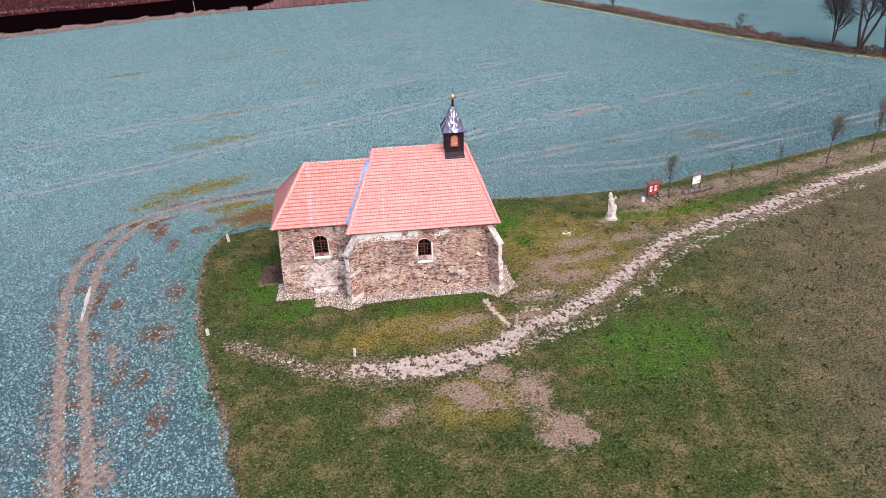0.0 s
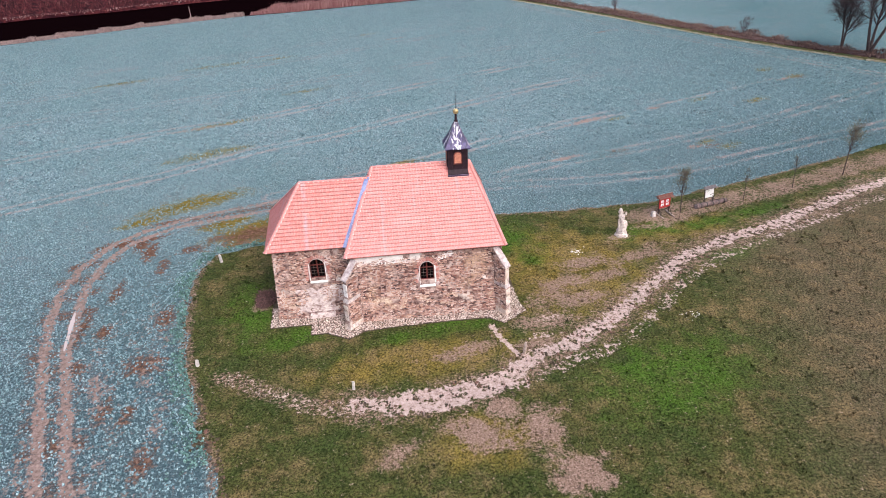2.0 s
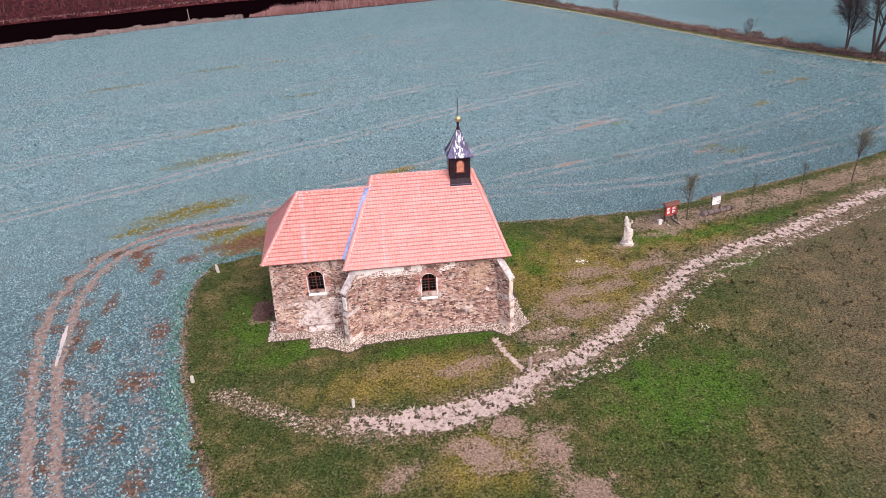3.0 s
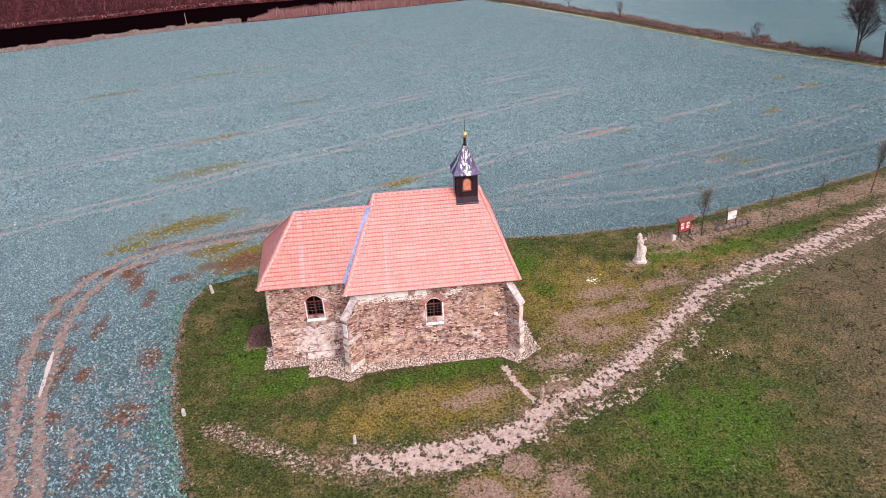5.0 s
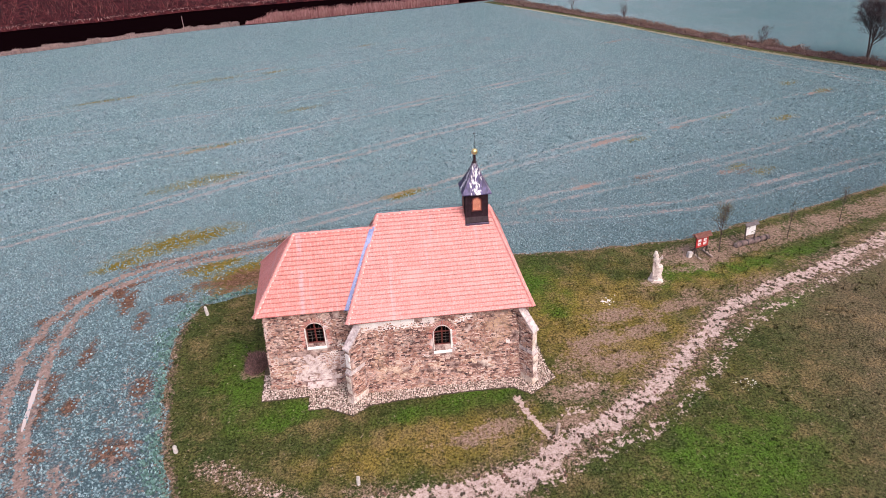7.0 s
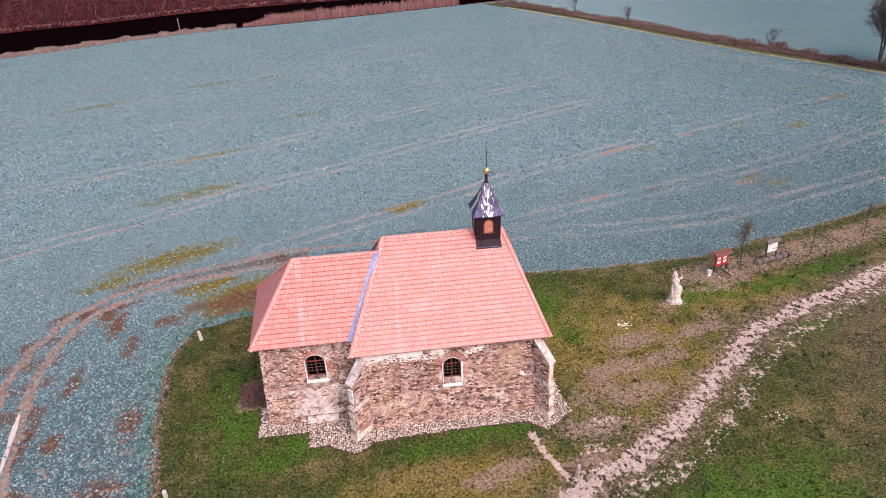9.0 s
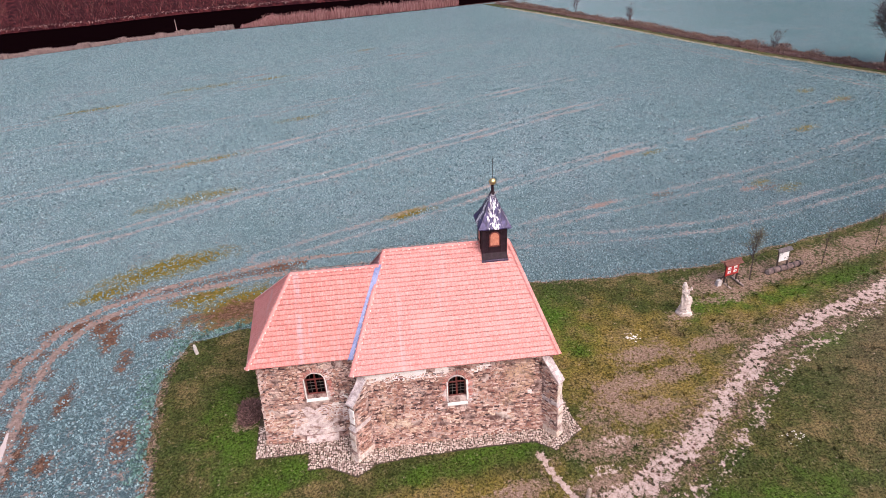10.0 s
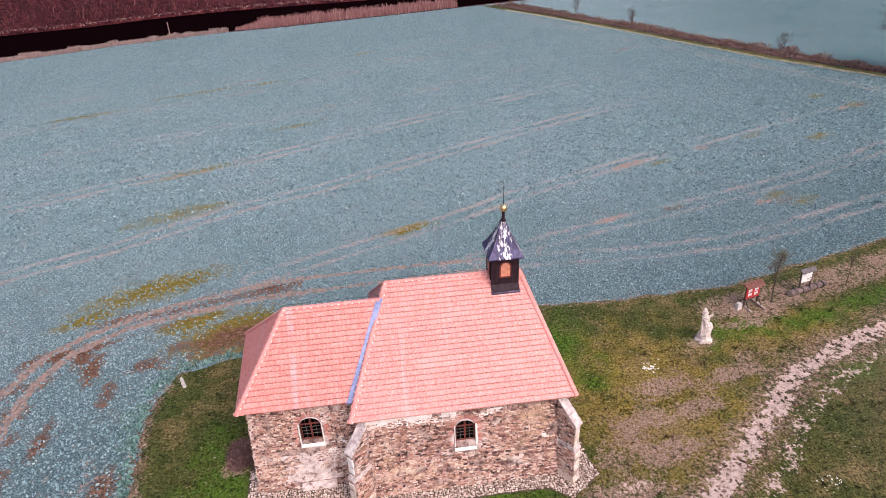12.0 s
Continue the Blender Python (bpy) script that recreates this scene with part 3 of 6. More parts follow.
    rut = np.zeros(px.shape)
    near = 0.86 - soft_step(py, 50, 56) * 0.16 - soft_step(px, 4, 12) * 0.8 + 0.12 * wobble(px, py, 6.0, 43)
    for line in (RUT_OUTER, RUT_INNER):
        rut = np.maximum(rut, near * (1 - soft_step(segment_distance(px, py, line) + 0.12 * wobble(px, py, 2.0, 13), 0.1 + 0.08 * (px < -6), 0.42 + 0.14 * (px < -6))))
    fade = 0.8 + 0.3 * wobble(px, py, 14, 19)
    z["tram"] = np.zeros(px.shape)
    for bare, line in LANES:
        wheel = np.abs(segment_distance(px, py, line) + 0.1 * wobble(px, py, 5, 20) - 0.82)
        z["tram"] = np.maximum(z["tram"], bare * fade * (1 - 0.75 * soft_step(px, 22, 46) * ((px + 0.55 * py < 115) & (py > 64 + 0.35 * px))) * (1 - soft_step(wheel, 0.1, 0.55)))
    z["tram"] *= signed < 0
    z["lush"] = np.zeros(px.shape)
    for x, y, rx, ry in ((2.4, 32.9, 5.8, 0.9), (16.3, 26.2, 6, 3.2), (-11, 37, 2.0, 3.5), (-8, 33.2, 3, 1.2), (22, 44, 4, 1.2), (29, 44.6, 7, 0.9), (10, 43.5, 2.5, 4), (31, 39.9, 7, 1.3)):
        z["lush"] = np.maximum(z["lush"], 1 - soft_step(ellipse(px, py, x, y, rx, ry, 0.25) + 0.3 * wobble(px, py, 3, 37), 0.4, 1.3))
    z["olive"] = np.zeros(px.shape)
    z["sere"] = soft_step(px + 0.25 * (30 - py), 19, 31) * (1 - soft_step(py - 0.4 * px, 28, 31))
    for x, y, rx, ry in ((1, 29.9, 7, 1.3), (12, 38.5, 3.5, 4), (24, 43.5, 6, 2)):
        z["olive"] = np.maximum(z["olive"], 0.8 * (1 - soft_step(ellipse(px, py, x, y, rx, ry, 0.1) + 0.3 * wobble(px, py, 3, 39), 0.4, 1.3)))
    for x, y, rx, ry in SOIL_PATCHES:
        rut = np.maximum(rut, 0.72 * (1 - soft_step(ellipse(px, py, x, y, rx, ry) + 0.25 * wobble(px, py, 1.5, 21), 0.2, 1.6)))
    thin = 0.24 + 0.24 * wobble(px, py, 2.6, 45) - 0.36 * soft_step(np.abs(px + 18 - 0.15 * (py - 30)), 3, 8) - 0.36 * soft_step(py, 36, 46)
    rut = np.maximum(rut, thin)
    z["rut"] = rut * np.where(signed < 0, 1, 0)
    ochre = np.zeros(px.shape)
    for x, y, rx, ry in OCHRE_PATCHES:
        ochre = np.maximum(ochre, (1.0 if y < 63 and x < 3 else 0.62) * (1 - soft_step(ellipse(px, py, x, y, rx, ry) + 0.25 * wobble(px, py, 1.5, 23), 0.2, 1.7)))
    z["patch"] = np.zeros(px.shape)
    for x, y, rx, ry in BROWN_PATCHES:
        z["patch"] = np.maximum(z["patch"], (0.74 if y < 49 else 0.5) * (1 - soft_step(ellipse(px, py, x, y, rx, ry, 0.0 if y < 48 else TRAM_ANGLE) + 0.3 * wobble(px, py, 1.5, 24), 0.2, 1.6)))
    for line in (RUT_OUTER, RUT_INNER):
        beside = (0.4 + 0.35 * wobble(px, py, 4.0, 26)) * (py < 56) * (px < -8)
        z["patch"] = np.maximum(z["patch"], beside * (1 - soft_step(segment_distance(px, py, line), 0.6, 1.7)))
    z["patch"] *= np.where(signed < 0, 1, 0)
    # how far the crop colour is darkened, most at the near end
    z["thin"] = 1 - soft_step(py - 0.2 * px, 28, 72)
    for x, y, rx, ry in ((1, 30.0, 6.5, 1.8), (13.5, 39.0, 6, 6), (4, 23, 3, 2)):
        z["olive"] = np.maximum(z["olive"], 1 - soft_step(ellipse(px, py, x, y, rx, ry, 0.1) + 0.3 * wobble(px, py, 3, 38), 0.4, 1.4))
    z["ochre"] = ochre * np.where(signed < 0, 1, 0)
    wet = inside(px, py, NEAR_BANK + FAR_BANK[::-1])
    to_river = np.minimum(segment_distance(px, py, NEAR_BANK), segment_distance(px, py, FAR_BANK))
    z["bed"] = np.where(wet, soft_step(to_river, 0.0, 1.6), 0)
    beyond = inside(px, py, FAR_BANK + [(900, 500), (900, 2500), (-2500, 2500), (-2500, 112)])
    z["beyond"] = beyond
    strip = inside(px, py, HEDGE_NEAR + HEDGE_FAR[::-1])
    near_bank = 1 - soft_step(segment_distance(px, py, NEAR_BANK), 0.9, 2.0)
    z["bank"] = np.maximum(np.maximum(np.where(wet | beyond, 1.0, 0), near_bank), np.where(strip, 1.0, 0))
    side = segment_distance(px, py, HEDGE_NEAR)
    verge = (side < 5.5) & ~strip & (py < 181) & (px < 95)
    inner = inside(px, py, HEDGE_NEAR + [(20, 60), (20, 179)])
    z["meadow"] = np.where(verge & inner & (side < 2.6), 1.0, z["meadow"])
    return z


def hill(back):
    """Height of the slope behind the far bank."""
    return np.minimum(0.2 * np.maximum(back - 1.5, 0), 20.0)


def steps(stretches, far=2600.0):
    """Grid lines: close where the camera passes, wider away from it, out to the horizon."""
    lines = [v for lo, hi, step in stretches for v in np.arange(lo, hi - step / 2, step)]
    lo, hi, grow_lo, grow_hi = lines[0], lines[-1], stretches[0][2], stretches[-1][2]
    while hi < far:
        grow_lo, grow_hi = grow_lo * 1.3, grow_hi * 1.3
        lo, hi = lo - grow_lo, hi + grow_hi
        lines = [lo] + lines + [hi]
    return np.array(lines)


def store_zones(me, z, repeat=1):
    for name, keys in (("zone_a", ("meadow", "dirt", "worn", "patch")), ("zone_b", ("rut", "ochre", "bank", "thin")), ("zone_c", ("tram", "lush", "sere", "olive"))):
        a = me.attributes.new(name, "FLOAT_COLOR", "POINT")
        data = np.stack([np.repeat(np.asarray(z[key], np.float32).ravel(), repeat) for key in keys], -1)
        a.data.foreach_set("color", data.ravel())


def build_ground():
    xs, ys = steps([(-105, -60, 0.9), (-60, -34, 0.5), (-34, 56, 0.24), (56, 80, 0.5), (80, 100, 0.9)]), steps([(8, 12, 0.9), (12, 66, 0.24), (66, 130, 0.42), (130, 212, 0.9)])
    gx, gy = np.meshgrid(xs, ys)
    z = zones_at(gx, gy)
    h = 0.03 * wobble(gx, gy, 4.0, 31) * z["meadow"] + 0.015 * wobble(gx, gy, 0.9, 33)
    h -= 0.05 * z["dirt"] + 0.06 * z["rut"] * (gy < 70)
    h -= 2.4 * z["bed"]
    back = segment_distance(gx, gy, FAR_BANK)
    h += np.where(z["beyond"], hill(back), 0)
    near_wall = (gx > -9.6) & (gx < 8.9) & (gy > 32.6) & (gy < 46)
    h = np.where(near_wall, np.minimum(h, -0.01), h)
    count_y, count_x = gx.shape
    index = np.arange(gx.size).reshape(count_y, count_x)
    quads = np.stack([index[:-1, :-1], index[:-1, 1:], index[1:, 1:], index[1:, :-1]], -1).reshape(-1, 4)
    me = bulk_mesh("ground", np.stack([gx, gy, h], -1).reshape(-1, 3), quads, M["ground"])
    store_zones(me, z)
    me.shade_smooth()
    return tagged(new("ground", me), "teal winter crop field with green meadow and worn earth", "ground", kind="structure")


build_ground()

loop = [(x, y, -0.75) for x, y in NEAR_BANK] + [(x, y, -0.75) for x, y in FAR_BANK[::-1]]
tagged(new("water", mesh_of("water", loop, [range(len(loop))], M["river"])), "still dark river water between reedy banks", "river", kind="structure")


# ---- chapel ----
chapel = thing("chapel", 0, 0, 0, "old rubble stone chapel with red tile roofs and bell turret", "chapel")
NAVE = dict(x0=-3.3, x1=6.95, y0=34.95, y1=44.5, top=5.3, spread=0.5)
CHOIR = dict(x0=-8.5, x1=-3.0, y0=35.95, y1=41.6, top=5.55, spread=0.35)
NAVE_WINDOW = dict(x0=1.3, x1=2.27, sill=2.93, spring=3.92, top=4.4)
CHOIR_WINDOW = dict(x0=-6.21, x1=-5.17, sill=3.17, spring=4.2, top=4.7)


def lean(body, x, y, z):
    """The walls spread towards their foot."""
    k = body["spread"] * (1 - z / body["top"])
    cx, cy = (body["x0"] + body["x1"]) / 2, (body["y0"] + body["y1"]) / 2
    return (x + k * (x - cx) / (body["x1"] - cx), y + k * (y - cy) / (body["y1"] - cy), z)


def arch_points(w, n=10):
    """The outline of a round-topped opening, from the lower left up and over to the lower right."""
    cx, r, rise = (w["x0"] + w["x1"]) / 2, (w["x1"] - w["x0"]) / 2, w["top"] - w["spring"]
    curve = [(cx - r * math.cos(math.pi * k / n), w["spring"] + rise * math.sin(math.pi * k / n)) for k in range(n + 1)]
    return [(w["x0"], w["sill"])] + curve + [(w["x1"], w["sill"])]


def front_wall(body, w, x0, x1, depth=0.75):
    """The south wall of a body, with its opening going through."""
    bm = bmesh.new()
    outline = arch_points(w)
    for y in (body["y0"], body["y0"] + depth):
        def spot(x, z):
            return bm.verts.new(lean(body, x, y, z))
        flip = y != body["y0"]
        faces = [[(x0, 0), (w["x0"], 0), (w["x0"], body["top"]), (x0, body["top"])], [(w["x1"], 0), (x1, 0), (x1, body["top"]), (w["x1"], body["top"])],
                 [(w["x0"], 0), (w["x1"], 0), (w["x1"], w["sill"]), (w["x0"], w["sill"])]]
        curve = outline[1:-1]
        for a, b in zip(curve, curve[1:]):
            faces.append([a, b, (b[0], body["top"]), (a[0], body["top"])])
        for f in faces:
            vs = [spot(*p) for p in f]
            bm.faces.new(vs[::-1] if flip else vs)
    closed = outline + outline[:1]
    for a, b in zip(closed, closed[1:]):
        bm.faces.new([bm.verts.new(lean(body, p[0], y, p[1])) for p, y in ((b, body["y0"]), (a, body["y0"]), (a, body["y0"] + depth), (b, body["y0"] + depth))])
    bmesh.ops.remove_doubles(bm, verts=bm.verts, dist=0.0005)
    return bm


def slab_wall(body, loop_lo, thickness):
    """A plain wall over a straight foot line, leaning in with the body."""
    (ax, ay), (bx, by) = loop_lo
    dx, dy = bx - ax, by - ay
    n = math.hypot(dx, dy)
    ox, oy = -dy / n * thickness, dx / n * thickness
    bm = bmesh.new()
    prism(bm, [lean(body, *p, 0) for p in ((ax, ay), (bx, by), (bx + ox, by + oy), (ax + ox, ay + oy))],
          [lean(body, *p, body["top"]) for p in ((ax, ay), (bx, by), (bx + ox, by + oy), (ax + ox, ay + oy))])
    return bm


nave_wall = part("nave_wall", front_wall(NAVE, NAVE_WINDOW, NAVE["x0"], NAVE["x1"]), M["mortar"], chapel, "rubble masonry with pale lime mortar")
choir_wall = part("choir_wall", front_wall(CHOIR, CHOIR_WINDOW, CHOIR["x0"], CHOIR["x1"]), M["mortar"], chapel, "rubble masonry with patches of old white plaster")
for body, lines in ((NAVE, [((6.95, 35.7), (6.95, 44.5)), ((6.95, 44.5), (-2.15, 44.5)), ((-2.15, 44.5), (-3.3, 35.7))]),
                    (CHOIR, [((-3.4, 41.6), (-8.5, 41.6)), ((-8.5, 41.6), (-8.5, 36.7))])):
    for line in lines:
        part("wall", slab_wall(body, line, 0.75), M["mortar"], chapel)


# rubble: thin bedded stones of uneven length, set a little proud of the mortar
rng = random.Random(4)


def stone_mesh(seed):
    r = random.Random(seed)
    v = []
    for y, s in ((0.6, 1.0), (-0.5, 0.86)):
        for x, z in ((-0.5, -0.5), (0.0, -0.5), (0.5, -0.5), (0.5, 0.5), (0.05, 0.5), (-0.5, 0.5)):
            v.append((x * s + r.uniform(-0.13, 0.13), y + r.uniform(-0.25, 0.25) * (y < 0), z * s + r.uniform(-0.26, 0.26)))
    f = [(6, 7, 8, 9, 10, 11)[::-1]] + [(k, (k + 1) % 6, 6 + (k + 1) % 6, 6 + k) for k in range(6)]
    return mesh_of("stone", v, [tuple(reversed(q)) for q in f], M["stone"])


STONES = [stone_mesh(k) for k in range(16)]
STONE_ARRAYS = [(np.array([tuple(v.co) for v in me.vertices]), [tuple(p.vertices) for p in me.polygons]) for me in STONES]


def rubble(spot, length, height, skip, parent, picked=lambda u, v: False, thick=0.09, tall=(0.026, 0.088), long=(0.08, 0.36), turn=0.0):
    """Courses of stones over a wall face: spot(u, v) gives the place, turn the way that the face looks."""
    verts, faces = [], []
    v, made = 0.02, 0
    rot = Matrix.Rotation(turn, 3, "Z")
    while v < height:
        h = rng.uniform(*tall)
        u = rng.uniform(-0.2, 0.1)
        while u < length:
            w = rng.uniform(*long) * (0.7 + 3.0 * h)
            cu, cv = u + w / 2, v + h / 2 + rng.uniform(-0.02, 0.02)
            if 0.04 < cu < length - 0.04 and cv < height and not skip(cu, cv) and rng.random() > 0.07:
                k = rng.randrange(len(STONES))
                size = (min(w, 2 * min(cu, length - cu)) * 0.93, thick * rng.uniform(0.7, 1.3), h * rng.uniform(0.75, 1.0))
                tilt = rng.uniform(-0.05, 0.05)
                if picked(cu, cv) and made < 300:
                    m = Matrix.Translation(spot(cu, cv)) @ Matrix.Rotation(turn, 4, "Z") @ Matrix.Rotation(tilt, 4, "Y") @ Matrix.Diagonal((*size, 1))
                    under("stone", STONES[k], parent, m)
                    made += 1
                else:
                    a, fs = STONE_ARRAYS[k]
                    base, at = len(verts), Vector(spot(cu, cv))
                    verts.extend(at + rot @ Vector(p) for p in a * size)
                    faces.extend([tuple(base + q for q in f) for f in fs])
            u += w + rng.uniform(0.01, 0.04)
        v += h + rng.uniform(0.01, 0.028)
    if verts:
        under("masonry", mesh_of("masonry", verts, faces, M["stone"]), parent, kind="stuff")


def patchy(seed, scale):
    return lambda u, v: noise.noise(Vector((u * scale + seed * 7.3, v * scale * 1.5, seed * 3.1)))


def near_window(w, u, v, x_start, margin=0.26):
    x = x_start + u
    cx, half = (w["x0"] + w["x1"]) / 2, (w["x1"] - w["x0"]) / 2 + margin
    if abs(x - cx) > half or v < w["sill"] - 0.6 or v > w["top"] + margin:
        return False
    return v < w["spring"] or math.hypot((x - cx) / half, (v - w["spring"]) / (w["top"] - w["spring"] + margin)) < 1


nave_noise, choir_noise = patchy(1, 1.1), patchy(2, 1.2)


def nave_skip(u, v):
    x = NAVE["x0"] + u
    if near_window(NAVE_WINDOW, u, v, NAVE["x0"]):
        return True
    white_strip = v > 4.72 and x < 1.4 or v > 4.98
    if 0.75 < v < 1.7 and nave_noise(u * 0.6 + 5, v * 2.4) > 0.22:
        return True
    return white_strip and nave_noise(u, v) > -0.28 or nave_noise(u, v) > 0.52


def choir_skip(u, v):
    x = CHOIR["x0"] + u
    if near_window(CHOIR_WINDOW, u, v, CHOIR["x0"]):
        return True
    if -6.75 < x < -4.75 and 0.1 < v < 1.75:
        return choir_noise(u, v) > -0.33
    if -7.3 < x < -4.4 and 1.0 < v < 2.7:
        return choir_noise(u, v) > 0.05
    return choir_noise(u, v) > 0.5


rubble(lambda u, v: lean(NAVE, NAVE["x0"] + u, NAVE["y0"] - 0.005, v), 10.25, 5.25, nave_skip, nave_wall, picked=lambda u, v: 3.2 < u < 8.0 and 1.2 < v < 3.4)
rubble(lambda u, v: lean(CHOIR, CHOIR["x0"] + u, CHOIR["y0"] - 0.005, v), 5.3, 5.5, choir_skip, choir_wall, picked=lambda u, v: 0.2 < u < 2.2 and 0.4 < v < 4.8)
rubble(lambda u, v: lean(CHOIR, CHOIR["x0"] - 0.005, CHOIR["y1"] - u, v), 5.65, 5.5, lambda u, v: choir_noise(u + 20, v) > 0.45, choir_wall, turn=-math.pi / 2)
rubble(lambda u, v: lean(NAVE, NAVE["x0"] - 0.005, NAVE["y0"] + 1.0 - u, v), 1.0, 5.2, lambda u, v: False, nave_wall, turn=-math.pi / 2)


def plaster_patches(body, x0, x1, z0, z1, seed, level, parent, material):
    """Thin uneven remains of plaster, thicker in their middle."""
    step, bm = 0.09, bmesh.new()
    grid = {}
    f = patchy(seed, 1.4)
    g = patchy(seed + 9, 4.0)
    count_x, count_z = int((x1 - x0) / step), int((z1 - z0) / step)
    for i in range(count_x + 1):
        for j in range(count_z + 1):
            x, z = x0 + i * step, z0 + j * step
            side = min((x - x0) / 0.4, (x1 - x) / 0.4, (z - z0) / 0.25, (z1 - z) / 0.12, 1)
            k = f(x, z) + 0.45 * g(x, z) - level - 0.5 * (1 - max(side, 0))
            grid[i, j] = (k, bm.verts.new(lean(body, x, body["y0"] - 0.022 - 0.03 * min(max(k, -0.6), 0.5), z)))
    for i in range(count_x):
        for j in range(count_z):
            cell = [grid[i, j], grid[i + 1, j], grid[i + 1, j + 1], grid[i, j + 1]]
            if sum(c[0] for c in cell) / 4 > 0 and not any(near_window(w, x0 + (i + 0.5) * step - body["x0"], z0 + (j + 0.5) * step, body["x0"], m) for w, m in ((NAVE_WINDOW, 0.04), (CHOIR_WINDOW, 0.04)) if (w is NAVE_WINDOW) == (body is NAVE)):
                bm.faces.new([c[1] for c in cell])
    bmesh.ops.delete(bm, geom=[v for v in bm.verts if not v.link_faces], context="VERTS")
    left = set(bm.faces)
    while left:
        todo, island = [left.pop()], []
        while todo:
            f = todo.pop()
            island.append(f)
            for e in f.edges:
                for g in e.link_faces:
                    if g in left:
                        left.discard(g)
                        todo.append(g)
        if len(island) < 5:
            continue
        piece, made = bmesh.new(), {}
        for f in island:
            for v in f.verts:
                if v not in made:
                    made[v] = piece.verts.new(v.co)
            piece.faces.new([made[v] for v in f.verts])
        part("plaster", piece, material, parent, "flaking white lime plaster")
    bm.free()


plaster_patches(NAVE, -3.2, 1.6, 4.4, 5.25, 3, -0.5, nave_wall, M["limewash"])
plaster_patches(NAVE, 2.3, 4.2, 4.3, 5.25, 4, 0.0, nave_wall, M["limewash"])
plaster_patches(NAVE, 0.6, 3.0, 2.3, 4.9, 5, 0.12, nave_wall, M["plaster"])
plaster_patches(CHOIR, -7.4, -3.6, 0.3, 2.5, 6, -0.02, choir_wall, M["plaster"])
plaster_patches(CHOIR, -6.7, -4.5, 2.6, 5.3, 7, 0.12, choir_wall, M["plaster"])

plaster_patches(NAVE, -2.6, 6.8, 0.7, 1.9, 8, 0.12, nave_wall, M["cream"])
plaster_patches(CHOIR, -8.4, -6.6, 0.9, 1.9, 10, 0.05, choir_wall, M["cream"])
plaster_patches(CHOIR, -5.4, -3.5, 1.4, 3.2, 11, 0.0, choir_wall, M["limewash"])

# blocked doorway below the choir window: a plinth block and pale ledges
bm = bmesh.new()
box(bm, -6.62, -4.85, 35.36, 35.7, 0.02, 0.36, 0.02)
part("plinth_block", bm, M["plaster"], choir_wall, "worn pale stone block at the wall foot")
for z in (0.5, 0.66, 0.82):
    bm = bmesh.new()
    box(bm, -6.5 + 0.1 * rng.random(), -4.75 - 0.1 * rng.random(), 35.52 + z * 0.06, 35.75 + z * 0.06, z, z + 0.075, 0.012)
    part("ledge", bm, M["plaster"], choir_wall, "pale stone ledge")


